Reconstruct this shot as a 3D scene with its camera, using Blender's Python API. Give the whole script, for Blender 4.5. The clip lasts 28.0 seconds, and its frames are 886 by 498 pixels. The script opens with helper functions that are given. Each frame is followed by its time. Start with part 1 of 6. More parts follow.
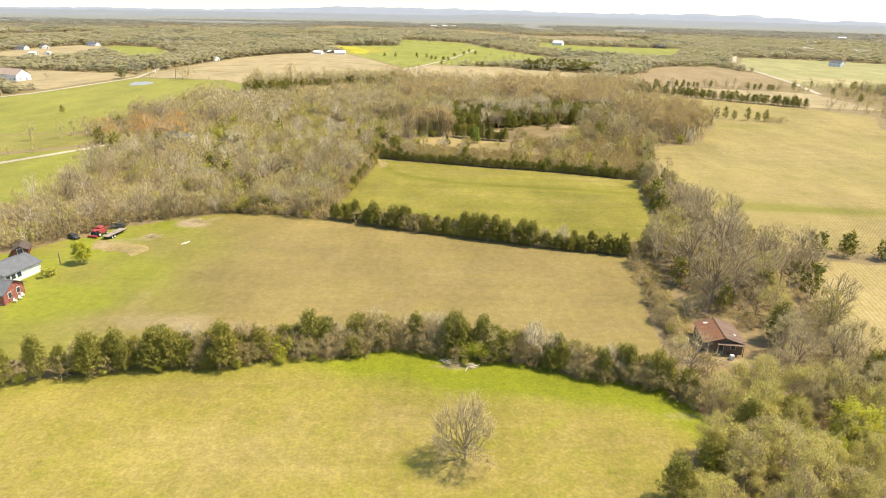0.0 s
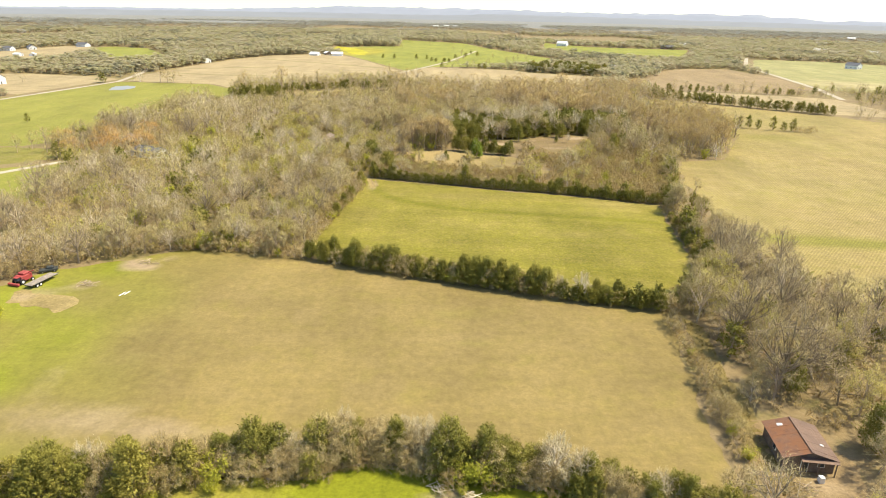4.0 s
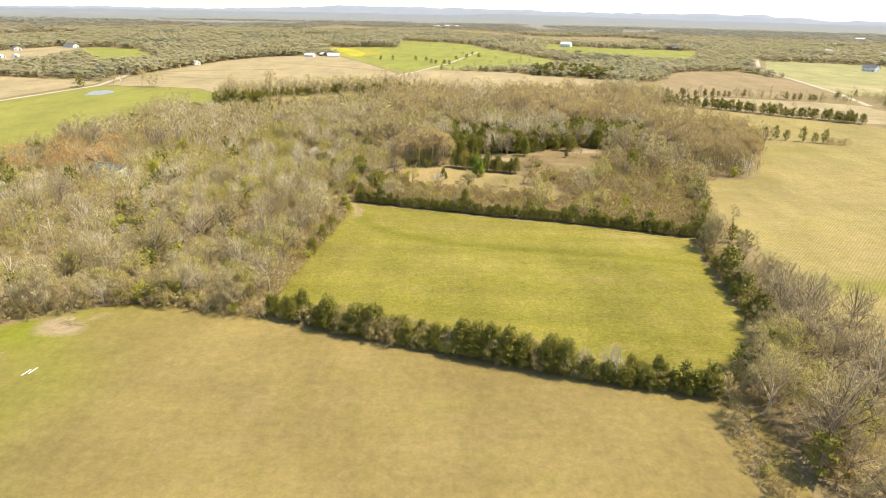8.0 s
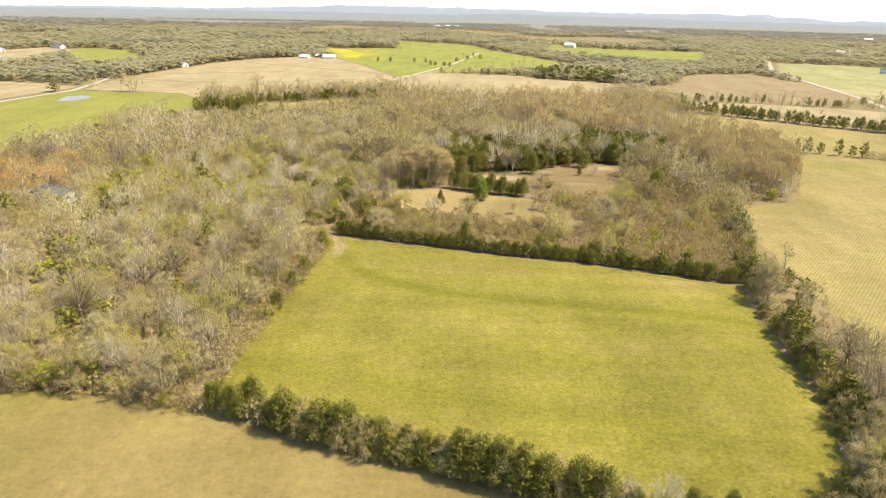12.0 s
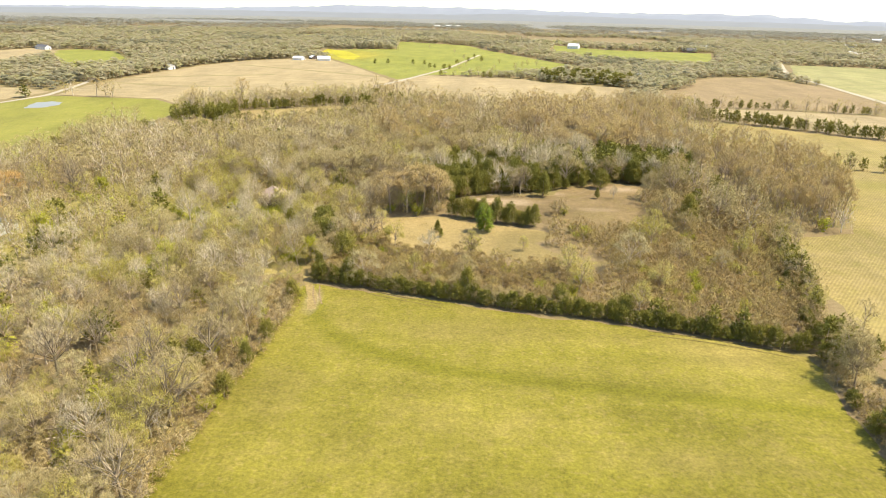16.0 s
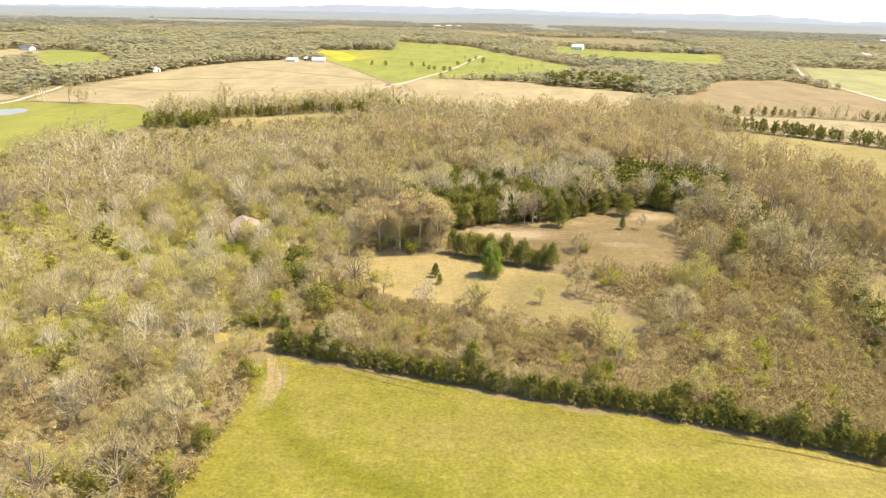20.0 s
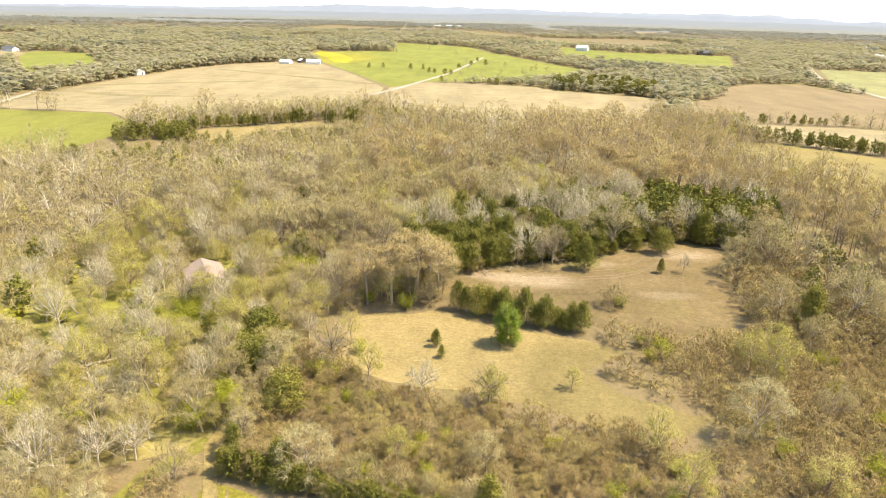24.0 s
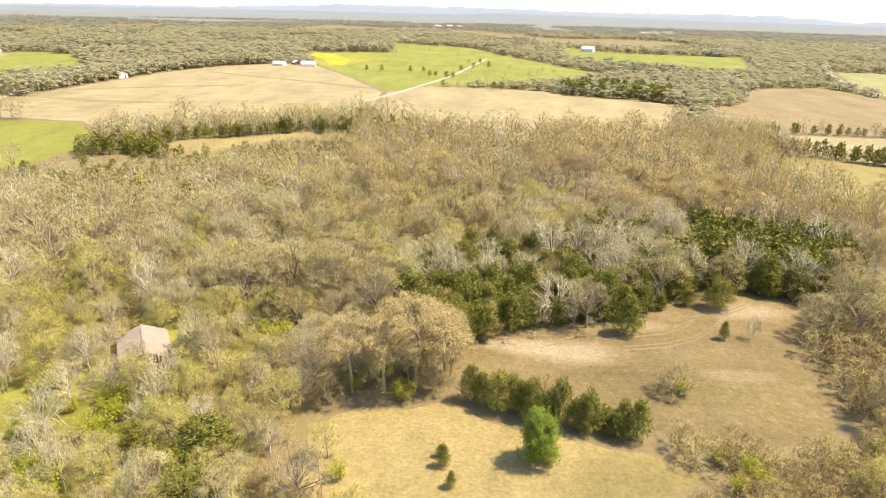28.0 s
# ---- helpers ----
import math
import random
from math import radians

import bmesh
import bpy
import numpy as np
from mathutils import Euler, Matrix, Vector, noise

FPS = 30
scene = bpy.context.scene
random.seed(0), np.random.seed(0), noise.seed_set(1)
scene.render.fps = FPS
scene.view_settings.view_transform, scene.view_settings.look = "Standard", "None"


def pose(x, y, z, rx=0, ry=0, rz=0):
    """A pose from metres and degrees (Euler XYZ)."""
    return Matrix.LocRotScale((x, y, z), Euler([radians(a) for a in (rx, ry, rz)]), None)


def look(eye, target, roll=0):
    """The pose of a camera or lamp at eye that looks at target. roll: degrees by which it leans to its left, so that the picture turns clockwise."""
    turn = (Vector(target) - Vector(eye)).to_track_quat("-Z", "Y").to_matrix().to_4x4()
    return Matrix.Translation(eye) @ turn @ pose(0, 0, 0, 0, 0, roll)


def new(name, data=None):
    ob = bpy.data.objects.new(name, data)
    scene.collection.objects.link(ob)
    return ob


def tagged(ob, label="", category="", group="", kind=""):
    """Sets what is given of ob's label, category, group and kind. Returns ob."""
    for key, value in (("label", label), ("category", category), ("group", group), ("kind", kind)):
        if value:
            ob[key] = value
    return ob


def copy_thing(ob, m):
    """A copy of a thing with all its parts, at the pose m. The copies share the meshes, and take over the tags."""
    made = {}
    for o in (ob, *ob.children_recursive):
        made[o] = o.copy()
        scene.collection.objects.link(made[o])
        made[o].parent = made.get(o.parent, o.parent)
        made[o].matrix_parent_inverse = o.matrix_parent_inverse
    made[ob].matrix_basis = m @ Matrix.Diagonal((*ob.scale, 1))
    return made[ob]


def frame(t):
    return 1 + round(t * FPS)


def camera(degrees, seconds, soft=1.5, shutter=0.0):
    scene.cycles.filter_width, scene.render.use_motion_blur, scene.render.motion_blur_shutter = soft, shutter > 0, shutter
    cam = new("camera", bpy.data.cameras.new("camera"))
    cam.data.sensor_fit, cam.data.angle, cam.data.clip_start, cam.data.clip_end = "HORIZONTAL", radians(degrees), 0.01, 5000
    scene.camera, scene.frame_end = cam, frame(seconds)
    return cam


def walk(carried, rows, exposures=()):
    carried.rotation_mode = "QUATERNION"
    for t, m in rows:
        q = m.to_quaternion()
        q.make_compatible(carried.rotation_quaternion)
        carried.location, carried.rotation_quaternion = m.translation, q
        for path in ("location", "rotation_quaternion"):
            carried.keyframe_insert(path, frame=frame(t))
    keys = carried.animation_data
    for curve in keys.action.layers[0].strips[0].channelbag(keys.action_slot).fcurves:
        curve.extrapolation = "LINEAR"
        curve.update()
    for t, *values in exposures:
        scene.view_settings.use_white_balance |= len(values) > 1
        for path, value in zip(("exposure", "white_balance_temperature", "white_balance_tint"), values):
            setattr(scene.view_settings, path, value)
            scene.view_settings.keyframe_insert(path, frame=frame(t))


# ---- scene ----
cam = camera(70, 28.0, soft=0.95)


def flight(x, y, z, tilt, turn, lean):
    """The drone's pose: tilt from straight down, turn to the left, lean to the left, in degrees."""
    return pose(x, y, z, tilt, 0, turn) @ pose(0, 0, 0, 0, 0, lean)


PATH = [
    (0, flight(0.00, 0.00, 60.00, 69.21, 0.00, 1.09)),
    (2, flight(0.73, 16.08, 60.15, 69.19, 0.09, 1.11)),
    (4, flight(1.41, 32.21, 60.25, 69.18, 0.17, 1.12)),
    (6, flight(2.04, 48.40, 60.31, 69.16, 0.23, 1.13)),
    (8, flight(2.59, 64.65, 60.32, 69.15, 0.28, 1.15)),
    (10, flight(3.06, 80.95, 60.30, 69.14, 0.32, 1.17)),
    (12, flight(3.42, 97.32, 60.23, 69.13, 0.35, 1.19)),
    (14, flight(3.65, 113.75, 60.14, 69.12, 0.37, 1.21)),
    (16, flight(3.76, 130.24, 60.01, 69.12, 0.38, 1.23)),
    (18, flight(3.71, 146.79, 59.86, 69.11, 0.39, 1.25)),
    (20, flight(3.50, 163.41, 59.68, 69.10, 0.39, 1.28)),
    (22, flight(3.10, 180.10, 59.48, 69.10, 0.39, 1.30)),
    (24, flight(2.51, 196.85, 59.26, 69.10, 0.38, 1.33)),
    (26, flight(1.71, 213.68, 59.02, 69.09, 0.38, 1.36)),
    (28, flight(0.68, 230.57, 58.77, 69.09, 0.37, 1.39)),
]
walk(cam, PATH, exposures=((0, 1.05), (8, 1.05), (16, 1.09), (20, 1.20), (28, 1.24)))

# ---- world, sun, exposure ----
SUN_AZ, SUN_EL = radians(82), radians(58)
world = bpy.data.worlds.new("world")
scene.world = world
world.use_nodes = True
sky = world.node_tree.nodes.new("ShaderNodeTexSky")
sky.sky_type, sky.sun_disc = "NISHITA", False
sky.sun_elevation, sky.sun_rotation = SUN_EL, SUN_AZ
sky.dust_density, sky.air_density = 1.0, 1.0
background = world.node_tree.nodes["Background"]
background.inputs["Strength"].default_value = 0.13
coords = world.node_tree.nodes.new("ShaderNodeTexCoord")
split = world.node_tree.nodes.new("ShaderNodeSeparateXYZ")
lift = world.node_tree.nodes.new("ShaderNodeMath")
lift.operation, lift.inputs[1].default_value = "MAXIMUM", 0.03
joined = world.node_tree.nodes.new("ShaderNodeCombineXYZ")
world.node_tree.links.new(coords.outputs["Generated"], split.inputs[0])
world.node_tree.links.new(split.outputs["Z"], lift.inputs[0])
for axis in "XY":
    world.node_tree.links.new(split.outputs[axis], joined.inputs[axis])
world.node_tree.links.new(lift.outputs[0], joined.inputs["Z"])
world.node_tree.links.new(joined.outputs[0], sky.inputs["Vector"])
world.node_tree.links.new(sky.outputs["Color"], background.inputs["Color"])
sun = new("sun", bpy.data.lights.new("sun", "SUN"))
sun.data.energy, sun.data.angle, sun.data.color = 3.4, radians(0.53), (1.0, 0.90, 0.67)
sun.matrix_world = look(
    (math.sin(SUN_AZ) * math.cos(SUN_EL) * 300, math.cos(SUN_AZ) * math.cos(SUN_EL) * 300, math.sin(SUN_EL) * 300), (0, 0, 0))
scene.view_settings.exposure = 1.12

# ---- materials ----
rng = np.random.default_rng(7)


class Nodes:
    """Short calls for building one node material."""

    def __init__(self, name):
        self.mat = bpy.data.materials.new(name)
        self.mat.use_nodes = True
        self.tree = self.mat.node_tree
        self.shader = self.tree.nodes["Principled BSDF"]
        self.out = self.tree.nodes["Material Output"]
        self.shader.inputs["Roughness"].default_value = 0.9
        self.shader.inputs["Specular IOR Level"].default_value = 0.2

    def add(self, kind, **inputs):
        node = self.tree.nodes.new(kind)
        for key, value in inputs.items():
            self.put(node.inputs[key.replace("_", " ")], value)
        return node

    def put(self, socket, value):
        if hasattr(value, "is_linked"):
            self.tree.links.new(value, socket)
        elif isinstance(value, tuple) and len(value) == 3 and socket.type == "RGBA":
            socket.default_value = (*value, 1)
        else:
            socket.default_value = value

    def place(self):
        return self.add("ShaderNodeNewGeometry").outputs["Position"]

    def local(self):
        return self.add("ShaderNodeTexCoord").outputs["Object"]

    def stretch(self, where, scale, turn=0.0):
        node = self.add("ShaderNodeMapping", Vector=where)
        node.inputs["Scale"].default_value = scale
        node.inputs["Rotation"].default_value = (0, 0, radians(turn))
        return node.outputs["Vector"]

    def noise(self, where, scale, detail=3.0, rough=0.55):
        return self.add("ShaderNodeTexNoise", Vector=where, Scale=scale, Detail=detail, Roughness=rough).outputs["Fac"]

    def ramp(self, fac, low, high):
        node = self.add("ShaderNodeMapRange", Value=fac)
        node.inputs["From Min"].default_value, node.inputs["From Max"].default_value = low, high
        return node.outputs["Result"]

    def math(self, op, a, b):
        node = self.add("ShaderNodeMath")
        node.operation = op
        self.put(node.inputs[0], a), self.put(node.inputs[1], b)
        return node.outputs["Value"]

    def mix(self, fac, a, b, way="MIX"):
        node = self.add("ShaderNodeMix")
        node.data_type, node.blend_type = "RGBA", way
        self.put(node.inputs["Factor"], fac), self.put(node.inputs[6], a), self.put(node.inputs[7], b)
        return node.outputs[2]

    def attr(self, name):
        node = self.add("ShaderNodeAttribute")
        node.attribute_name = name
        return node.outputs["Fac"]

    def chance(self):
        """A number from 0 to 1 for each thing, and for each plant of a joined stand."""
        own = self.add("ShaderNodeObjectInfo").outputs["Random"]
        return self.math("FRACT", self.math("ADD", own, self.attr("tint")), 0.0)

    def shade(self, color, low, high, fac):
        """Multiplies a colour by a grey between low and high."""
        grey = self.add("ShaderNodeMapRange", Value=fac)
        grey.inputs["To Min"].default_value, grey.inputs["To Max"].default_value = low, high
        return self.mix(1.0, color, grey.outputs["Result"], "MULTIPLY")

    def bump(self, height, strength, distance=0.1):
        node = self.add("ShaderNodeBump", Height=height, Strength=strength, Distance=distance)
        self.put(self.shader.inputs["Normal"], node.outputs["Normal"])

    def done(self, color, rough=None, metal=None):
        self.put(self.shader.inputs["Base Color"], color)
        if rough is not None:
            self.put(self.shader.inputs["Roughness"], rough)
        if metal is not None:
            self.put(self.shader.inputs["Metallic"], metal)
        return self.mat


def three(n, fac, a, b, c):
    """Runs from a over b to c as fac goes from 0 to 1."""
    return n.mix(n.ramp(fac, 0.5, 1.0), n.mix(n.ramp(fac, 0.0, 0.5), a, b), c)


def meadow(name, a, b, lush=(0.136, 0.176, 0.016), dry=(0.24, 0.176, 0.072), streak=0.0, turn=0.0, rows=0.0, patch=0.018, mottle=1.0, grain=0.22):
    """Grass or stubble: two main tones in patches, lush and dry stretches, bare soil, mowing streaks and sown rows."""
    n = Nodes(name)
    where = n.place()
    big, mid, fine = n.noise(where, patch, 4), n.noise(where, 0.16, 5, 0.65), n.noise(where, 1.7, 4, 0.7)
    clump = n.noise(where, 0.6, 3, 0.6)
    color = n.mix(n.ramp(big, 0.36, 0.62), a, b)
    color = n.mix(n.math("MULTIPLY", n.ramp(mid, 0.52, 0.72), 0.55 * mottle), color, dry)
    color = n.mix(n.math("MULTIPLY", n.ramp(mid, 0.48, 0.30), 0.5 * mottle), color, lush)
    color = n.mix(n.math("MULTIPLY", n.ramp(n.noise(where, 0.055, 4, 0.6), 0.55, 0.75), 0.5), color, dry)
    color = n.mix(n.math("MULTIPLY", n.ramp(n.noise(where, 0.9, 3, 0.6), 0.54, 0.68), 0.6 * mottle), color, dry)
    color = n.mix(n.ramp(n.math("ADD", n.attr("lush"), n.math("MULTIPLY", mid, 0.5)), 0.35, 1.0), color, lush)
    color = n.mix(n.ramp(n.math("ADD", n.attr("dry"), n.math("MULTIPLY", mid, 0.5)), 0.35, 1.1), color, dry)
    color = n.mix(n.ramp(n.math("ADD", n.attr("worn"), n.math("MULTIPLY", mid, 0.4)), 0.40, 0.9), color, (0.33, 0.245, 0.145))
    if streak:
        lines = n.noise(n.stretch(where, (0.03, 0.16, 1), turn), 1.0, 4, 0.6)
        color = n.shade(color, 1 - streak, 1 + streak, n.ramp(lines, 0.3, 0.7))
    if rows:
        bent = n.add("ShaderNodeTexWave", Vector=n.stretch(where, (1, 1, 1), turn), Scale=rows, Distortion=1.2, Detail=2.0)
        bent.inputs["Detail Scale"].default_value = 0.05
        color = n.shade(color, 0.90, 1.10, bent.outputs["Fac"])
    color = n.shade(color, 0.88, 1.12, n.ramp(clump, 0.30, 0.70))
    color = n.shade(color, 0.86, 1.14, n.ramp(n.noise(n.stretch(where, (0.05, 0.02, 1), turn + 8), 1.0, 5, 0.65), 0.35, 0.65))
    color = n.shade(color, 1 - grain, 1 + grain, n.ramp(fine, 0.30, 0.70))
    n.bump(n.math("ADD", fine, clump), 1.6 * grain, 0.25)
    return n.done(color)


def litter(name, a, b, c):
    """Woodland floor: fallen leaves, moss, first green."""
    n = Nodes(name)
    where = n.place()
    mid, fine = n.noise(where, 0.08, 5, 0.65), n.noise(where, 1.1, 5, 0.7)
    color = three(n, n.ramp(mid, 0.3, 0.7), a, b, c)
    color = n.mix(n.math("MULTIPLY", n.ramp(n.noise(where, 0.004, 4, 0.6), 0.54, 0.68), 0.6), color, c)
    color = n.shade(color, 0.8, 1.2, n.ramp(fine, 0.25, 0.75))
    n.bump(fine, 0.7, 0.3)
    return n.done(color)


def plant(name, a, b, c, glow=0.0, fleck=0.5, spray=0.16):
    """Twigs or leaves: three tones, one for each plant, with flecks; glow: the share of light let through; spray: how far single sprays differ."""
    n = Nodes(name)
    color = three(n, n.chance(), a, b, c)
    color = n.shade(color, 1 - fleck, 1 + fleck, n.ramp(n.noise(n.place(), 0.9, 3, 0.7), 0.25, 0.75))
    color = n.shade(color, 1 - spray, 1 + spray, n.add("ShaderNodeNewGeometry").outputs["Random Per Island"])
    n.shader.inputs["Specular IOR Level"].default_value = 0.15
    mat = n.done(color, 0.8)
    if glow:
        thin = n.add("ShaderNodeBsdfTranslucent", Color=color)
        both = n.add("ShaderNodeMixShader", Fac=glow)
        n.tree.links.new(n.shader.outputs[0], both.inputs[1])
        n.tree.links.new(thin.outputs[0], both.inputs[2])
        n.tree.links.new(both.outputs[0], n.out.inputs["Surface"])
    return mat


def painted(name, a, b, scale=1.5, rough=0.6, metal=0.0, grain=0.25):
    """A made surface: base tone, stains of a second tone, fine grain."""
    n = Nodes(name)
    where = n.local()
    color = n.mix(n.ramp(n.noise(where, scale, 4, 0.65), 0.45, 0.75), a, b)
    color = n.shade(color, 1 - grain, 1 + grain, n.ramp(n.noise(where, scale * 9, 3, 0.7), 0.25, 0.75))
    return n.done(color, rough, metal)


def ribbed(name, a, b, c, pitch=7.0, axis=0, rough=0.5, metal=0.3):
    """Sheet metal in ribs, with two kinds of stain."""
    n = Nodes(name)
    where = n.local()
    color = n.mix(n.ramp(n.noise(where, 0.35, 4, 0.6), 0.40, 0.65), a, b)
    color = n.mix(n.ramp(n.noise(where, 1.4, 5, 0.7), 0.52, 0.75), color, c)
    wave = n.add("ShaderNodeTexWave", Vector=where, Scale=pitch)
    wave.bands_direction = "XYZ"[axis]
    color = n.shade(color, 0.85, 1.1, wave.outputs["Fac"])
    n.bump(wave.outputs["Fac"], 0.5, 0.03)
    return n.done(color, rough, metal)


def bricks(name, a, b, joint):
    n = Nodes(name)
    tex = n.add("ShaderNodeTexBrick", Vector=n.stretch(n.local(), (1, 1, 1)), Color1=a, Color2=b, Mortar=joint, Scale=4.0)
    return n.done(n.shade(tex.outputs["Color"], 0.7, 1.2, n.noise(n.local(), 2.0)), 0.85)


FLOOR = litter("woodland_floor", (0.18, 0.13, 0.06), (0.24, 0.175, 0.085), (0.20, 0.17, 0.05))
M_PASTURE = meadow("straw_pasture", (0.268, 0.212, 0.046), (0.212, 0.174, 0.033), lush=(0.185, 0.195, 0.0105), dry=(0.31, 0.23, 0.08), streak=0.08, turn=20)
M_FALLOW = meadow("fallow_grass", (0.24, 0.178, 0.055), (0.185, 0.138, 0.045), lush=(0.20, 0.202, 0.02), dry=(0.235, 0.172, 0.073), streak=0.06, turn=-15, mottle=0.3, grain=0.12)
M_GREEN = meadow("green_pasture", (0.181, 0.159, 0.017), (0.209, 0.177, 0.028), lush=(0.148, 0.135, 0.010), dry=(0.258, 0.20, 0.056), streak=0.12, turn=-14, mottle=1.0, grain=0.3)
M_TAN = meadow("stubble_field", (0.275, 0.206, 0.072), (0.245, 0.194, 0.06), lush=(0.19, 0.168, 0.03), dry=(0.305, 0.23, 0.096), streak=0.06, rows=0.42, turn=40)
M_ROWS = meadow("sown_stubble", (0.304, 0.228, 0.088), (0.28, 0.216, 0.08), lush=(0.248, 0.208, 0.056), dry=(0.352, 0.264, 0.12), rows=0.3, turn=12)
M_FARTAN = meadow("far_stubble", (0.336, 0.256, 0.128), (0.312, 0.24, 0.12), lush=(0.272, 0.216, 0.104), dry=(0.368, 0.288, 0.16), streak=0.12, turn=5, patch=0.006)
M_FARGREEN = meadow("far_pasture", (0.208, 0.212, 0.036), (0.224, 0.224, 0.044), lush=(0.184, 0.196, 0.028), dry=(0.288, 0.248, 0.032), patch=0.006)
M_BRIGHT = meadow("winter_wheat", (0.20, 0.195, 0.03), (0.225, 0.21, 0.04), lush=(0.175, 0.185, 0.02), dry=(0.27, 0.235, 0.05), patch=0.006)
M_PALEGREEN = meadow("pale_pasture", (0.25, 0.235, 0.085), (0.28, 0.255, 0.10), lush=(0.21, 0.22, 0.05), dry=(0.34, 0.28, 0.13), streak=0.15, turn=60, patch=0.006)
M_RAPE = meadow("flowering_rape", (0.40, 0.34, 0.02), (0.36, 0.32, 0.02), lush=(0.30, 0.29, 0.02), dry=(0.44, 0.36, 0.03), patch=0.01)
M_WATERWAY = meadow("grass_waterway", (0.24, 0.195, 0.085), (0.26, 0.205, 0.09), lush=(0.21, 0.19, 0.06), dry=(0.30, 0.235, 0.12), patch=0.01)
M_RUT = meadow("pale_rut", (0.27, 0.195, 0.10), (0.24, 0.17, 0.085), lush=(0.22, 0.16, 0.07), dry=(0.31, 0.225, 0.125))
M_TRACK = meadow("dark_track", (0.175, 0.14, 0.035), (0.15, 0.12, 0.033), lush=(0.155, 0.135, 0.022), dry=(0.20, 0.15, 0.055))
M_BROWN = meadow("brown_stubble", (0.264, 0.188, 0.096), (0.24, 0.172, 0.08), lush=(0.232, 0.184, 0.064), dry=(0.304, 0.22, 0.12), patch=0.01)
M_CLEAR = meadow("dry_clearing", (0.312, 0.228, 0.092), (0.28, 0.212, 0.076), lush=(0.22, 0.166, 0.062), dry=(0.344, 0.256, 0.112))
M_SOIL = meadow("bare_clearing", (0.215, 0.15, 0.064), (0.18, 0.127, 0.055), lush=(0.19, 0.15, 0.042), dry=(0.265, 0.185, 0.093), streak=0.10, turn=40)
M_LAWN = meadow("house_lawn", (0.225, 0.195, 0.042), (0.205, 0.185, 0.036), lush=(0.175, 0.19, 0.018), dry=(0.29, 0.225, 0.09))
M_GLADE = meadow("lit_wood_pasture", (0.31, 0.25, 0.075), (0.33, 0.255, 0.095), lush=(0.26, 0.245, 0.04), dry=(0.36, 0.275, 0.13), patch=0.05)
M_GRAVEL = meadow("gravel", (0.416, 0.352, 0.256), (0.376, 0.32, 0.232), lush=(0.336, 0.288, 0.2), dry=(0.448, 0.392, 0.296))
M_TWIG = plant("grey_twigs", (0.47, 0.38, 0.17), (0.365, 0.285, 0.122), (0.51, 0.425, 0.21), 0.2, 0.25)
M_TANTWIG = plant("tan_twigs", (0.50, 0.375, 0.155), (0.45, 0.335, 0.15), (0.52, 0.41, 0.16), 0.22, 0.3)
M_BRUSH = plant("brown_brush", (0.40, 0.285, 0.12), (0.34, 0.25, 0.10), (0.46, 0.36, 0.13), 0.22, 0.35)
M_BARK = plant("bark", (0.40, 0.31, 0.21), (0.50, 0.40, 0.28), (0.33, 0.25, 0.17), 0.0, 0.3)
M_PALEBARK = plant("pale_bark", (0.66, 0.55, 0.39), (0.60, 0.50, 0.35), (0.70, 0.60, 0.45), 0.0, 0.3)
M_SPRING = plant("spring_leaves", (0.48, 0.41, 0.11), (0.44, 0.38, 0.10), (0.52, 0.44, 0.14), 0.33, 0.3)
M_PALETWIG = plant("pale_twigs", (0.52, 0.435, 0.25), (0.47, 0.39, 0.215), (0.57, 0.48, 0.29), 0.2, 0.25)
M_BUSHLEAF = plant("olive_spring_leaves", (0.36, 0.355, 0.04), (0.41, 0.385, 0.05), (0.33, 0.335, 0.035), 0.35, 0.3)
M_FRESH = plant("fresh_leaves", (0.38, 0.375, 0.03), (0.45, 0.42, 0.045), (0.33, 0.335, 0.03), 0.4, 0.35)
M_CEDAR = plant("cedar_needles", (0.245, 0.222, 0.042), (0.20, 0.187, 0.036), (0.295, 0.255, 0.05), 0.15, 0.22, 0.2)
# Far and horizon woods: distance haze painted in, paler and greyer than near trees.
M_HAZYWOOD = plant("haze_tinted_far_woods", (0.47, 0.405, 0.265), (0.42, 0.395, 0.20), (0.50, 0.435, 0.285), 0.5, 0.1, 0.10)
M_HAZYHORIZON = plant("haze_tinted_horizon_woods", (0.43, 0.405, 0.315), (0.41, 0.395, 0.29), (0.46, 0.43, 0.35), 0.5, 0.1, 0.06)
# Ground tones for the far plain, with horizon haze painted in.
M_HAZYPLAIN = litter("haze_tinted_plain", (0.205, 0.195, 0.165), (0.22, 0.212, 0.185), (0.20, 0.20, 0.158))
M_DOME = plant("olive_twigs", (0.40, 0.32, 0.125), (0.47, 0.37, 0.175), (0.335, 0.25, 0.105), 0.2, 0.3)
M_DARKBARK = plant("dark_bark", (0.30, 0.235, 0.155), (0.35, 0.28, 0.19), (0.26, 0.20, 0.13), 0.0, 0.3)
M_DARKTWIG = plant("dark_twigs", (0.47, 0.37, 0.185), (0.41, 0.32, 0.16), (0.52, 0.42, 0.21), 0.2, 0.3)
M_BUD = plant("orange_buds", (0.54, 0.34, 0.115), (0.50, 0.30, 0.105), (0.56, 0.385, 0.14), 0.25, 0.25)
M_TUFT = plant("dry_tufts", (0.40, 0.31, 0.13), (0.36, 0.28, 0.10), (0.33, 0.28, 0.08), 0.45, 0.2)
M_YOUNG = plant("young_green_leaves", (0.24, 0.29, 0.03), (0.26, 0.30, 0.03), (0.22, 0.27, 0.03), 0.35, 0.35)
# Far evergreens, greyed and lightened with painted haze.
M_HAZYEVER = plant("far_evergreens", (0.31, 0.29, 0.18), (0.28, 0.27, 0.165), (0.34, 0.31, 0.20), 0.5, 0.2)

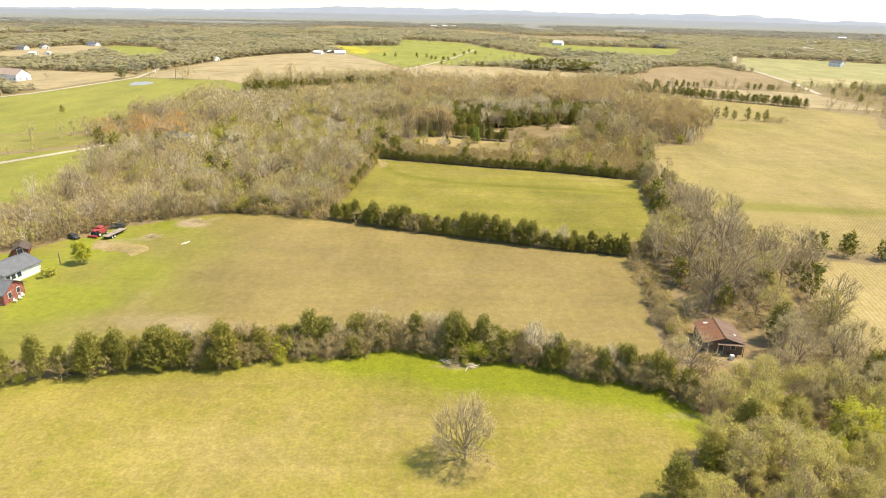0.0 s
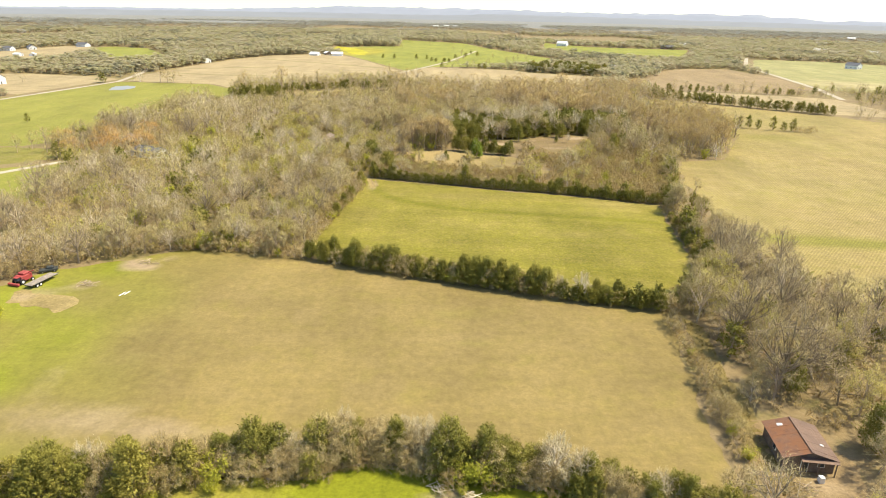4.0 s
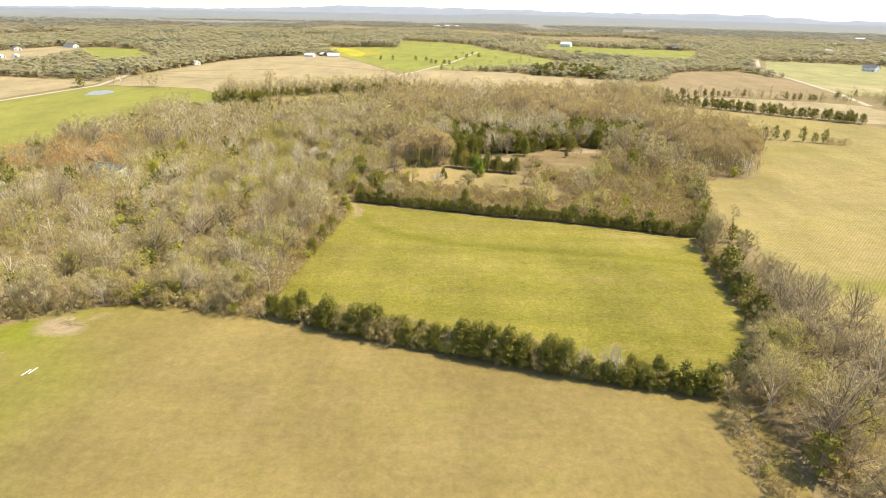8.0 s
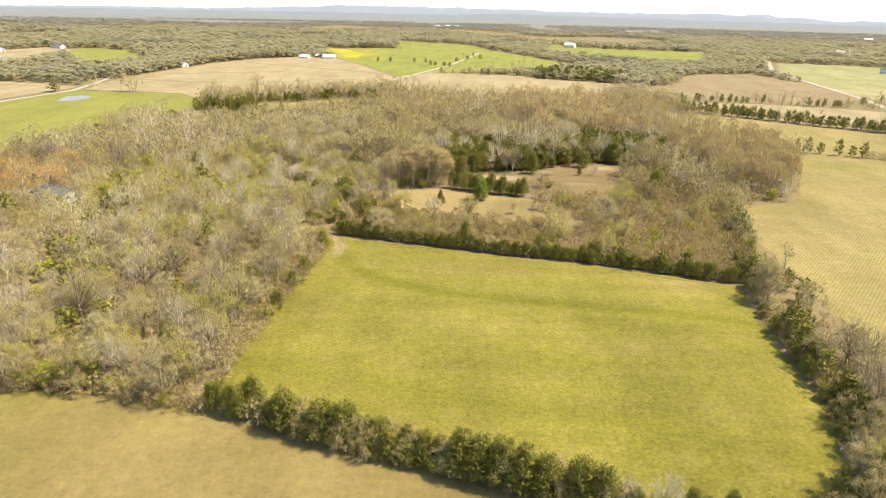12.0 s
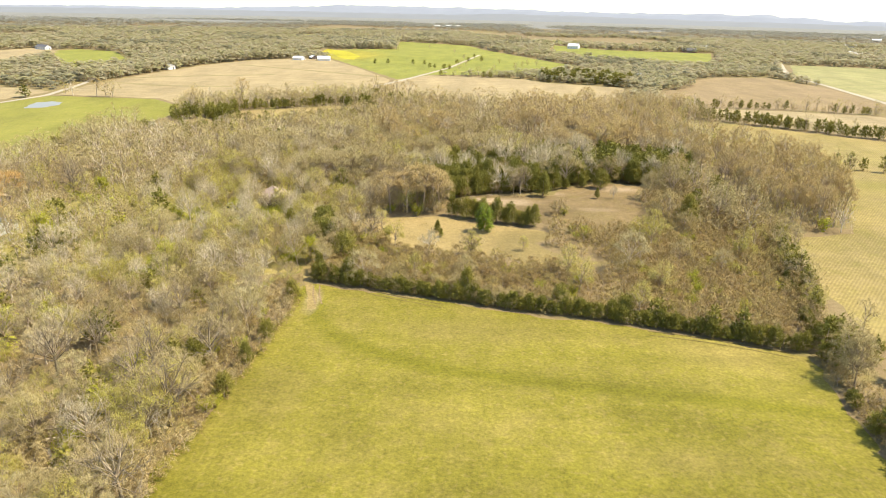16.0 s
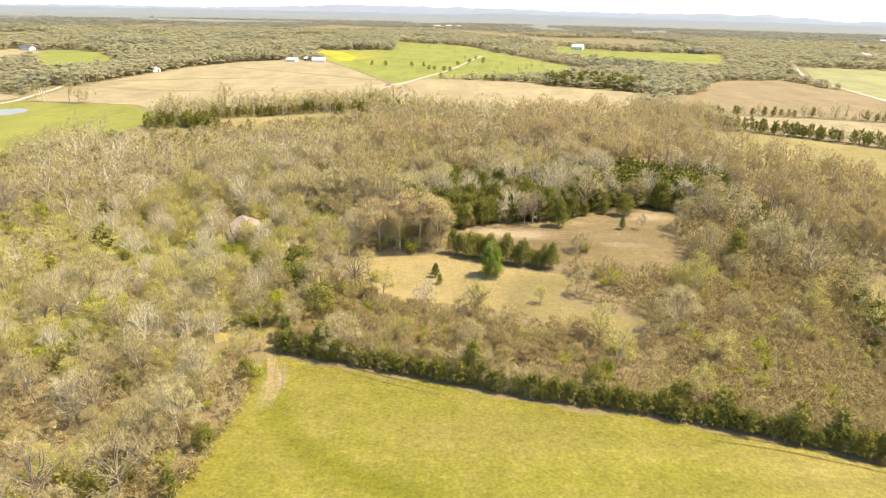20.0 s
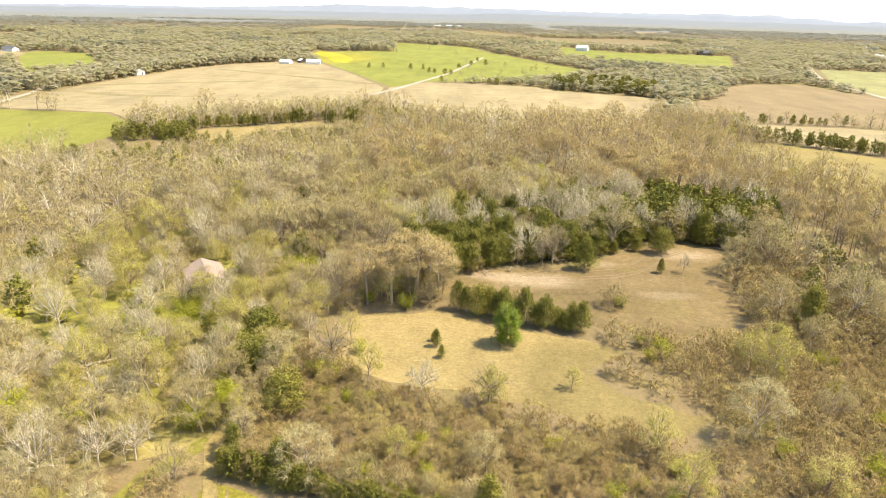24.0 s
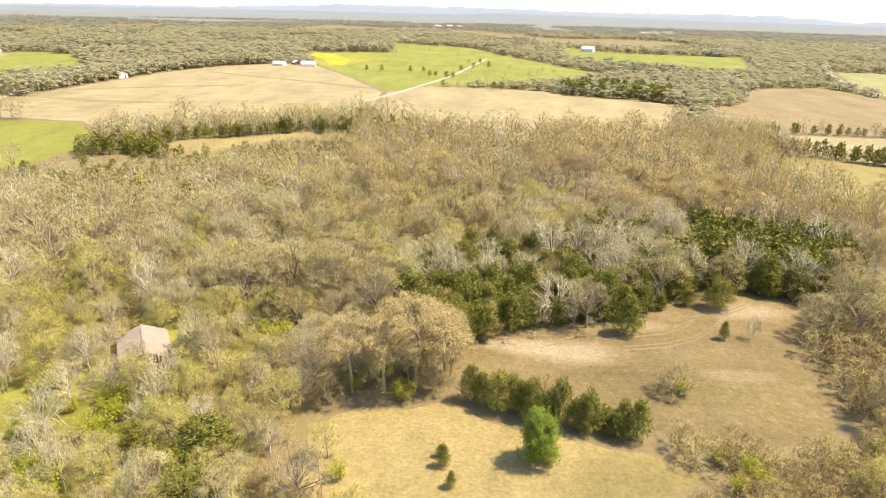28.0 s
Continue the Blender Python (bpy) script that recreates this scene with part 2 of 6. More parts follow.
# ---- the large structure: ground, fields, roads, hills ----
from mathutils.geometry import delaunay_2d_cdt


def tri_mesh(name, verts, tris, mats, index=None, **floats):
    """A mesh from arrays of corners and triangles, with float attributes for each corner."""
    verts, tris = np.asarray(verts, np.float32), np.asarray(tris, np.int32)
    me = bpy.data.meshes.new(name)
    me.vertices.add(len(verts))
    me.vertices.foreach_set("co", verts.ravel())
    me.loops.add(tris.size)
    me.loops.foreach_set("vertex_index", tris.ravel())
    me.polygons.add(len(tris))
    me.polygons.foreach_set("loop_start", np.arange(0, tris.size, 3, dtype=np.int32))
    me.polygons.foreach_set("loop_total", np.full(len(tris), 3, np.int32))
    for mat in mats:
        me.materials.append(mat)
    if index is not None:
        me.polygons.foreach_set("material_index", np.asarray(index, np.int32))
    for key, values in floats.items():
        me.attributes.new(key, "FLOAT", "POINT").data.foreach_set("value", np.asarray(values, np.float32))
    me.update()
    me.validate()
    return me


def inside(poly, x, y):
    """Which of the points lie in the polygon."""
    x, y = np.asarray(x, float), np.asarray(y, float)
    hit = np.zeros(x.shape, bool)
    for (ax, ay), (bx, by) in zip(poly, poly[1:] + poly[:1]):
        if ay != by:
            hit ^= ((ay > y) != (by > y)) & (x < (bx - ax) * (y - ay) / (by - ay) + ax)
    return hit


def away(line, x, y):
    """The distance of points from a polyline."""
    best = np.full(np.shape(x), 1e9)
    for (ax, ay), (bx, by) in zip(line, line[1:]):
        dx, dy = bx - ax, by - ay
        u = np.clip(((x - ax) * dx + (y - ay) * dy) / (dx * dx + dy * dy + 1e-9), 0, 1)
        best = np.minimum(best, np.hypot(x - ax - u * dx, y - ay - u * dy))
    return best


def along(line, step):
    """Points at even steps along a polyline."""
    out = []
    for (ax, ay), (bx, by) in zip(line, line[1:]):
        k = max(1, round(math.hypot(bx - ax, by - ay) / step))
        out += [(ax + (bx - ax) * i / k, ay + (by - ay) * i / k) for i in range(k)]
    return out + [line[-1]]


def blob(x, y, cx, cy, r, q=None):
    return np.exp(-(((x - cx) / r) ** 2 + ((y - cy) / (q or r)) ** 2))


OPEN = {}


def shift(line, dy):
    return [(x, y + dy) for x, y in line]


def field(name, poly, mat, label, step, lift=0.03, wear=None, ragged=1.8):
    """A field: a sheet with an uneven edge, and how lush, dry or worn it is at each point."""
    OPEN[name] = poly
    edge = [(x + ragged * (noise.noise((x * 0.13, y * 0.13, 3)) + 0.5 * noise.noise((x * 0.5, y * 0.5, 5))), y + ragged * (noise.noise((x * 0.13, y * 0.13, 9)) + 0.5 * noise.noise((x * 0.5, y * 0.5, 7))))
            for x, y in along(poly + poly[:1], step)[:-1]]
    xs, ys = [p[0] for p in edge], [p[1] for p in edge]
    gx, gy = np.meshgrid(np.arange(min(xs), max(xs), step), np.arange(min(ys), max(ys), step))
    gx, gy = gx.ravel() + rng.uniform(-0.2, 0.2, gx.size) * step, gy.ravel() + rng.uniform(-0.2, 0.2, gy.size) * step
    keep = inside(edge, gx, gy) & (away(edge + edge[:1], gx, gy) > step * 0.4)
    points = [Vector(p) for p in edge] + [Vector(p) for p in zip(gx[keep], gy[keep])]
    got = delaunay_2d_cdt(points, [], [list(range(len(edge)))], 1, 1e-5)
    co = np.array([(p.x, p.y) for p in got[0]])
    x, y = co[:, 0], co[:, 1]
    flat = np.zeros(len(x))
    lush, dry, worn = wear(x, y) if wear else (flat, flat, flat)
    swell = lift + 0.02 * np.sin(x * 0.31) * np.sin(y * 0.27)
    me = tri_mesh(name, np.column_stack((x, y, swell)), [tuple(f) for f in got[2]], [mat],
                  lush=lush + flat, dry=dry + flat, worn=worn + flat)
    return tagged(new(name, me), label, "field", kind="structure")


def strip(name, line, width, mat, label, lift=0.06, category="road", step=3.0):
    """A road or track that follows a line, with slightly uneven edges."""
    pts = along(line, step)
    verts, tris = [], []
    for i, (x, y) in enumerate(pts):
        (ax, ay), (bx, by) = pts[max(i - 1, 0)], pts[min(i + 1, len(pts) - 1)]
        k = math.hypot(bx - ax, by - ay)
        w = width * (0.5 + 0.12 * noise.noise((x * 0.3, y * 0.3, 1)))
        verts += [(x - (by - ay) / k * w, y + (bx - ax) / k * w, lift), (x + (by - ay) / k * w, y - (bx - ax) / k * w, lift)]
        if i:
            j = 2 * i
            tris += [(j - 2, j - 1, j + 1), (j - 2, j + 1, j)]
    OPEN[name] = [v[:2] for v in verts[::2]] + [v[:2] for v in verts[1::2]][::-1]
    return tagged(new(name, tri_mesh(name, verts, tris, [mat])), label, category, kind="structure")


def build_ground():
    """One sheet to the horizon, in rings."""
    radii, count = [0, 40, 80, 160, 320, 640, 1200, 2000, 3200, 4860], 96
    verts, tris = [(0, 100, 0)], []
    for r in radii[1:]:
        verts += [(r * math.sin(2 * math.pi * i / count), 100 + r * math.cos(2 * math.pi * i / count), 0) for i in range(count)]
    for i in range(count):
        tris.append((0, 1 + (i + 1) % count, 1 + i))
        for k in range(len(radii) - 2):
            a, b = 1 + k * count, 1 + (k + 1) * count
            tris += [(a + i, a + (i + 1) % count, b + i), (a + (i + 1) % count, b + (i + 1) % count, b + i)]
    tagged(new("ground", tri_mesh("ground", verts, tris, [FLOOR])),
           "brown leaf-littered ground with first spring green", "ground", kind="structure")


def build_hills(name, radius, depth, crest, color, label):
    """A range of low far hills: a bank that rises to an uneven crest and falls behind it; color has the distance haze
    painted in.
    """
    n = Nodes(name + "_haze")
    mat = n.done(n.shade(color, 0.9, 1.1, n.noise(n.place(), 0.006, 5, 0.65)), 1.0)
    verts, tris, count = [], [], 260
    for i in range(count + 1):
        a = radians(-52 + 104 * i / count)
        top = crest(math.degrees(a)) + 2 * noise.noise((a * 40, radius, 0)) + 1.5 * noise.noise((a * 150, radius, 4))
        for u, h in ((0, -1), (0.25, 0.3), (0.55, 0.72), (0.85, 1.0), (1.0, 0.6)):
            r = radius + depth * u
            bumpy = 1 + 0.15 * noise.noise((a * 90, u * 5, radius))
            verts.append((r * math.sin(a), 100 + r * math.cos(a), max(-1, top * h * bumpy) if h > 0 else -1))
        if i:
            j = 5 * i
            for k in range(4):
                tris += [(j - 5 + k, j + k, j + k + 1), (j - 5 + k, j + k + 1, j - 4 + k)]
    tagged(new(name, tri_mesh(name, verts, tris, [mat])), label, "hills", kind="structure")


def crest_far(d):
    """The skyline by bearing: knobs towards the east, a low swell elsewhere."""
    return float(np.interp(d, [-52, -35, -28, -20, -12.5, -10.5, -9, -7.5, 0, 7, 8, 14, 18.8, 20.2, 21.4, 22.1, 23, 23.8, 25, 25.7, 26.6, 27.4, 28.2, 30, 31.3, 32.6, 34.5, 52],
                           [20, 22, 30, 27, 48, 55, 64, 60, 61, 57, 51, 50, 50, 58, 60, 49, 51, 57, 58, 44, 41, 47, 39, 25, 35, 33, 21, 15]))


def crest_near(d):
    return float(np.interp(d, [-52, -20, 0, 4, 9, 20, 34, 52], [18, 24, 22, 33, 31, 22, 16, 14]))


build_ground()
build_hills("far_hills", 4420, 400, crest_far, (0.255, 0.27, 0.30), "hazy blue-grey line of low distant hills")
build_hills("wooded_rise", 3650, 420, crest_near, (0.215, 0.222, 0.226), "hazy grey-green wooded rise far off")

# A sheet added over the far ground to carry the painted haze.
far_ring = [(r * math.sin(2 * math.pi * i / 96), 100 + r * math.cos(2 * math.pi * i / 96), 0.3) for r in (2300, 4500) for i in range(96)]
tagged(new("far_plain", tri_mesh("far_plain", far_ring, [t for i in range(96) for t in ((i, (i + 1) % 96, 96 + i), ((i + 1) % 96, 96 + (i + 1) % 96, 96 + i))], [M_HAZYPLAIN])),
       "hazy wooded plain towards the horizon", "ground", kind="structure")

HEDGE1 = [(-140, 74), (-73, 88), (-65, 91), (-52, 94), (-38, 95.2), (-32, 98), (-16, 99.3), (-10, 102.2), (-4, 102.2), (2, 99), (17, 98), (24, 94), (31, 93), (39, 89), (43, 83)]
HEDGE2 = [(-67, 184), (-51, 184), (-37, 180.2), (-28, 177.7), (-20, 174.3), (-12, 171.4), (1, 167.4), (14, 163.3), (27, 158.8), (40, 155.6), (50, 153)]


def wear_pasture(x, y):
    edge = away(HEDGE1, x, y)
    lush = np.exp(-(edge / 6) ** 2) / (1 + np.exp(-(x + 16) / 4)) * 1.0 + 0.8 * blob(x, y, 12, 96, 20, 6) + 0.35 * np.exp(-(edge / 3) ** 2)
    worn = 0.5 * blob(x, y, 39, 84.5, 4, 1.6) + 0.7 * blob(x, y, 3, 99, 4, 1.5)
    return lush, 0.5 * blob(x, y, -30, 74, 18, 8) + 0.4 * blob(x, y, -5, 82, 9, 5) + 0.5 * blob(x, y, 3, 71, 5, 4), worn


def wear_fallow(x, y):
    left = 1 / (1 + np.exp((x + 62 + 0.10 * (y - 140)) / 9))
    lush = (0.66 + 0.25 * np.sin(x * 0.21 + y * 0.05) * np.sin(y * 0.17)) * left + 0.25 * blob(x, y, 8, 140, 6, 2) + 0.25 * blob(x, y, 5, 152, 9, 3) + 0.45 * blob(x, y, -80, 122, 12, 6)
    dry = 0.5 * blob(x, y, -66, 112, 14, 6) + 0.25 * (1 - left)
    worn = 0.7 * blob(x, y, -76, 177, 3, 5) + 0.7 * blob(x, y, -71, 174, 4, 3) + 0.5 * blob(x, y, -68, 180, 3, 2) + 0.5 * blob(x, y, -80, 163, 4, 3) + 0.5 * blob(x, y, -88, 158, 7, 4) + 0.42 * blob(x, y, -55, 114, 13, 5) + 0.40 * blob(x, y, -38, 111, 13, 3) + 0.25 * blob(x, y, -66, 124, 5, 9)
    return lush, dry, worn


def wear_green(x, y):
    track = away([(-27, 258), (-22.5, 245.5), (-17, 238), (-10.7, 234), (1.4, 228), (14, 225.5), (32, 222.5), (50, 220), (66, 217)], x, y)
    lush = 0.75 * np.exp(-(track / 2.2) ** 2) + 0.35 * np.exp(-((y - 188 + 0.25 * x) / 4) ** 2) + 0.3 * blob(x, y, 20, 200, 30, 5)
    dry = 0.7 * blob(x, y, 58, 236, 13, 6) + 0.4 * blob(x, y, 40, 205, 16, 5) + 0.3 * blob(x, y, 10, 213, 20, 4) + 0.45 * blob(x, y, 8, 242, 24, 7)
    return lush, dry, 0.7 * blob(x, y, -25, 254, 2.0, 7)


def wear_stubble(x, y):
    return 1.0 * blob(x, y, 120, 204 - 0.12 * (x - 100), 50, 5) + 0.5 * blob(x, y, 170, 365, 25, 12), 0.3 * blob(x, y, 150, 280, 60, 30), 0 * x


def wear_soil(x, y):
    return 0.25 * blob(x, y, 48, 320, 12, 8), 0.3 * blob(x, y, 40, 335, 12, 6), 0.9 * blob(x, y, 24, 333, 10, 4) + 0.9 * blob(x, y, 64, 352, 10, 4) + 0.8 * blob(x, y, 12, 335, 6, 2) + 0.6 * blob(x, y, 40, 344, 8, 3) + 0.5 * blob(x, y, 52, 326, 8, 3)


field("field_pasture", [(-140, 10)] + shift(HEDGE1, 2.5) + [(39, 78), (32, 71), (29, 64), (27, 10)], M_PASTURE,
      "yellow-green pasture with straw patches beside the hedgerow", 2.0, wear=wear_pasture)
field("field_fallow", [(-140, 92), (-100, 94), (-73, 98), (-52, 104), (-32, 108), (-10, 112), (5, 108), (25, 103), (38, 100), (43, 104), (44, 120), (47, 138), (51, 150)]
      + shift(HEDGE2[::-1], 2.5) + [(-78, 178), (-92, 172), (-97, 164), (-102, 157), (-108, 151), (-125, 144), (-140, 130)],
      M_FALLOW, "brownish fallow field turning to green lawn at one end", 2.2, wear=wear_fallow)
field("field_green", [(-36, 185), (-35, 201), (-33, 217), (-30, 241), (-28, 263), (-11, 259), (20, 250), (35, 247), (49, 243), (72, 235), (69, 211), (66, 189), (64, 177), (58, 163),
                      (52, 158), (32, 163), (20, 166), (8, 170), (-6, 173), (-22, 180)],
      M_GREEN, "mown yellow-green pasture framed by hedgerows", 2.0, wear=wear_green)
field("field_stubble", [(88, 190), (86, 206), (87, 224), (90, 243), (92, 266), (98, 290), (104, 303), (124, 308), (132, 322), (147, 352), (156, 368), (158, 384), (148, 400), (143, 425), (136, 460), (139, 498),
                        (150, 514), (157, 510), (185, 490), (210, 470), (250, 441), (275, 410), (252, 370), (244, 340), (240, 163), (117, 162), (97, 163), (92, 175)],
      M_TAN, "wide tan stubble field with greenish bands", 4.0, wear=wear_stubble)
field("field_rows", [(98, 154), (117, 152), (240, 148), (240, 60), (92, 60), (85, 95), (83, 114), (88, 135)], M_ROWS,
      "pale stubble field with curved sown rows", 4.0)
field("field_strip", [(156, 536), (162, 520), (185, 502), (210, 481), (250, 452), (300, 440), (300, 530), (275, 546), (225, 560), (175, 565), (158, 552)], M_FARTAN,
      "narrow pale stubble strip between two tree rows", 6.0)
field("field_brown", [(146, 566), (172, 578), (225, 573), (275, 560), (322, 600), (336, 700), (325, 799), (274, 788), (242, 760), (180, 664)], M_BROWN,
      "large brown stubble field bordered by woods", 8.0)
field("field_far_green", [(330, 600), (341, 690), (357, 800), (370, 830), (436, 975), (520, 955), (650, 850), (520, 640), (420, 560)], M_PALEGREEN,
      "far green field beside a pale farm road", 10.0,
      wear=lambda x, y: (0 * x, 1.0 * blob(x, y, 380, 640, 50, 45), 0 * x))
field("field_far_meadow", [(189, 1337), (254, 1223), (416, 1186), (330, 960), (295, 930), (200, 1000), (150, 1090)], M_FARGREEN, "far green meadow among woods", 12.0)
field("field_parkland", [(-178, 1046), (-148, 1099), (-81, 1136), (-90, 1350), (27, 1271), (56, 1151), (125, 949), (153, 882), (77, 777), (-17, 750), (-44, 705), (-89, 806), (-143, 929)],
      M_FARGREEN, "bright green parkland pasture dotted with trees", 10.0,
      wear=lambda x, y: (0 * x, 2.5 * blob(x, y, -140, 985, 40, 70), 0 * x))
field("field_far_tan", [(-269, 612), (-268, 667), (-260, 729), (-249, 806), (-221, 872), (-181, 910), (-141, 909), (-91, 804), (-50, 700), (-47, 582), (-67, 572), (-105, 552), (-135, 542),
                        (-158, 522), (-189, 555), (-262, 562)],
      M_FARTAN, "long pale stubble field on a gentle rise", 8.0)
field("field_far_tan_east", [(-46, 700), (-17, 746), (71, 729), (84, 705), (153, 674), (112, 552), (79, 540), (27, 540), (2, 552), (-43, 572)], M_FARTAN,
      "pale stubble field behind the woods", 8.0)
field("field_wheat", [(-262, 556), (-190, 551), (-160, 520), (-154, 492), (-158, 450), (-166, 414), (-171, 360), (-172, 326), (-186, 308), (-232, 300), (-300, 290), (-420, 330), (-380, 420), (-296, 432)],
      M_BRIGHT, "vivid green young wheat field", 7.0)
field("field_tan_west", [(-392, 573), (-381, 602), (-302, 591), (-274, 575), (-292, 470), (-345, 493)], M_FARTAN, "pale field beside a farm lane", 10.0)
field("field_meadow_west", [(-250, 185), (-138, 180), (-132, 200), (-132, 226), (-143, 258), (-152, 280), (-184, 258), (-250, 218)], M_BRIGHT, "bright green meadow beside a lane", 5.0)
field("clearing_dry", [(-20, 309), (-11, 313), (2, 316), (9, 311), (20, 308), (31, 304), (36, 300), (27, 293), (33, 286), (45, 280), (38, 275), (23, 279), (12, 285), (-7, 288), (-19, 297)],
      M_CLEAR, "straw-coloured grass clearing in the woods", 1.8,
      wear=lambda x, y: (1.1 / (1 + np.exp(-(x - 17) / 2.5)) / (1 + np.exp((y - 302) / 2)), 0 * x, 0 * x))
field("clearing_soil", [(3, 331), (10, 337), (20, 340), (32, 341), (40, 344), (48, 354), (58, 358.5), (68, 359.5), (77, 354), (69, 338), (65, 321), (60, 309), (48, 306), (36, 309), (30, 313), (22, 319), (10, 322), (1, 325)],
      M_SOIL, "brown clearing with patches of bare reddish soil", 1.8, wear=wear_soil)
field("glade", [(-126, 496), (-119, 512), (-100, 520), (-67, 541), (-60, 530), (-89, 509), (-103, 484), (-111, 478)], M_CLEAR, "pale grassy glade inside the woods", 4.0)
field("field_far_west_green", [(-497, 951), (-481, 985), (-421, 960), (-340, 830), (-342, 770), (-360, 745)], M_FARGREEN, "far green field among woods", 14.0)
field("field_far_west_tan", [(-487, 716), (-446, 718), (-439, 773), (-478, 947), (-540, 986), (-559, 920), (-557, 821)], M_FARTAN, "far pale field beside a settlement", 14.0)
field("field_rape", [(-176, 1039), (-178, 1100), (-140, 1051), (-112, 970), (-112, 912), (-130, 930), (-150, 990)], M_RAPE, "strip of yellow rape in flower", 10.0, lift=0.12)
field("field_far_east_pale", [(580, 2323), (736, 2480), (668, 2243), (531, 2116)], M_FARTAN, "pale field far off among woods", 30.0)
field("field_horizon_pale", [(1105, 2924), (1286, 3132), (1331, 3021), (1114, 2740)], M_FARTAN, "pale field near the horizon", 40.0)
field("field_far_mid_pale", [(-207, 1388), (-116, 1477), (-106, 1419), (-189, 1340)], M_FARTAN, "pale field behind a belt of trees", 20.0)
field("field_far_mid_green", [(60, 1500), (180, 1560), (330, 1480), (250, 1400), (120, 1420)], M_FARGREEN, "far green field between woods", 20.0)
field("field_far_north_green", [(-420, 1500), (-300, 1580), (-190, 1540), (-260, 1440)], M_FARGREEN, "far green field between woods", 20.0)
field("west_lawn", [(-153, 288), (-185, 265), (-250, 228), (-320, 232), (-310, 286), (-232, 297), (-186, 305), (-166, 302)], M_LAWN, "green lawn with scattered trees beside the lane", 5.0)
field("shack_yard", [(46, 99), (52, 97.5), (60, 99), (61, 106), (60, 117), (50, 117), (47.5, 108)], M_SOIL, "trodden brown yard before the shack", 1.6,
      wear=lambda x, y: (0 * x, 0.5 + 0 * x, 0.5 * blob(x, y, 54, 102, 5, 3)))
field("fence_strip", [(47.5, 101), (50, 101), (51, 118), (53, 135), (55, 148), (52, 152), (49.5, 138), (46.5, 120)], M_FALLOW, "rough grass strip beside the fallow field", 1.8)
field("wood_pasture", [(-120, 266), (-80, 262), (-40, 266), (-32, 272), (-24, 300), (-32, 350), (-75, 362), (-118, 345), (-126, 300)], M_GLADE,
      "sunlit grass with first green between open trees", 2.5, lift=0.02, wear=lambda x, y: (0.35 + 0.3 * np.sin(x * 0.11) * np.cos(y * 0.13), 0 * x, 0 * x))
del OPEN["wood_pasture"]

# ---- plants ----
def unit(v):
    return v / (np.linalg.norm(v, axis=-1, keepdims=True) + 1e-9)


class Bits:
    """Collects tubes, blades and leaves as triangles."""

    def __init__(self):
        self.verts, self.tris, self.count = [], [], 0

    def put(self, verts, tris):
        self.verts.append(np.asarray(verts, float))
        self.tris.append(np.asarray(tris, int) + self.count)
        self.count += len(verts)

    def tube(self, pts, radii, sides):
        pts = np.asarray(pts, float)
        verts, tris = [], []
        for i, (p, r) in enumerate(zip(pts, radii)):
            way = unit(pts[min(i + 1, len(pts) - 1)] - pts[max(i - 1, 0)])
            side = unit(np.cross(way, (0.3, 1, 0.2)))
            other = np.cross(way, side)
            for k in range(sides):
                a = 2 * math.pi * k / sides
                verts.append(p + r * (math.cos(a) * side + math.sin(a) * other))
            if i:
                for k in range(sides):
                    a, b = (i - 1) * sides + k, (i - 1) * sides + (k + 1) % sides
                    tris += [(a, b, b + sides), (a, b + sides, a + sides)]
        self.put(verts, tris)

    def sprout(self, ring, pts, radii):
        """A three-sided stem that grows out of a ring of corners already there."""
        pts, ring = np.asarray(pts, float), list(ring)
        for i, (p, r) in enumerate(zip(pts, radii)):
            a = np.arange(3) * 2 * math.pi / 3
            here = [self.count + k for k in range(3)]
            self.verts.append(p + r * np.column_stack((np.cos(a), np.sin(a), 0 * a)))
            self.tris.append(np.array([t for k in range(3) for t in ((ring[k], ring[(k + 1) % 3], here[(k + 1) % 3]), (ring[k], here[(k + 1) % 3], here[k]))]))
            self.count += 3
            ring = here

    def blades(self, start, way, length, width, rand, up=0.9):
        """Thin three-cornered twigs, their flat sides more or less to the sky."""
        start, way = np.asarray(start), unit(np.asarray(way))
        side = unit(np.cross(way, np.array((0.15, 0.1, up)) + rand.normal(0, 0.38, way.shape)))
        w, k = np.asarray(width)[:, None] / 2, len(start)
        verts = np.concatenate((start - side * w, start + side * w, start + way * np.asarray(length)[:, None]))
        i = np.arange(k)
        self.put(verts, np.column_stack((i, i + k, i + 2 * k)))

    def leaves(self, at, facing, size, rand):
        """Three-cornered leaf sprays that face more or less one way."""
        at, facing = np.asarray(at), unit(np.asarray(facing))
        a = unit(np.cross(facing, rand.normal(size=facing.shape)))
        b = np.cross(facing, a)
        s, k = np.asarray(size)[:, None], len(at)
        verts = np.concatenate((at - a * s * 0.5 - b * s * 0.3, at + a * s * 0.5 - b * s * 0.35, at + b * s * 0.65 + a * s * rand.uniform(-0.3, 0.3, (k, 1))))
        i = np.arange(k)
        self.put(verts, np.column_stack((i, i + k, i + 2 * k)))

    def sprays(self, at, facing, size, rand):
        """Narrow three-cornered tufts of fine twigs that lie on a rounded crown and face outwards."""
        at, facing = np.asarray(at), unit(np.asarray(facing))
        b = unit(np.array((0, 0, 1.0)) + 0.4 * facing + rand.normal(0, 0.45, facing.shape))
        a = unit(np.cross(facing, b))
        b = np.cross(a, facing)
        s, k = np.asarray(size)[:, None], len(at)
        verts = np.concatenate((at - a * s * 0.12 - b * s * 0.8, at + a * s * 0.12 - b * s * 0.8, at + b * s * 0.9 + a * s * rand.uniform(-0.3, 0.3, (k, 1))))
        i = np.arange(k)
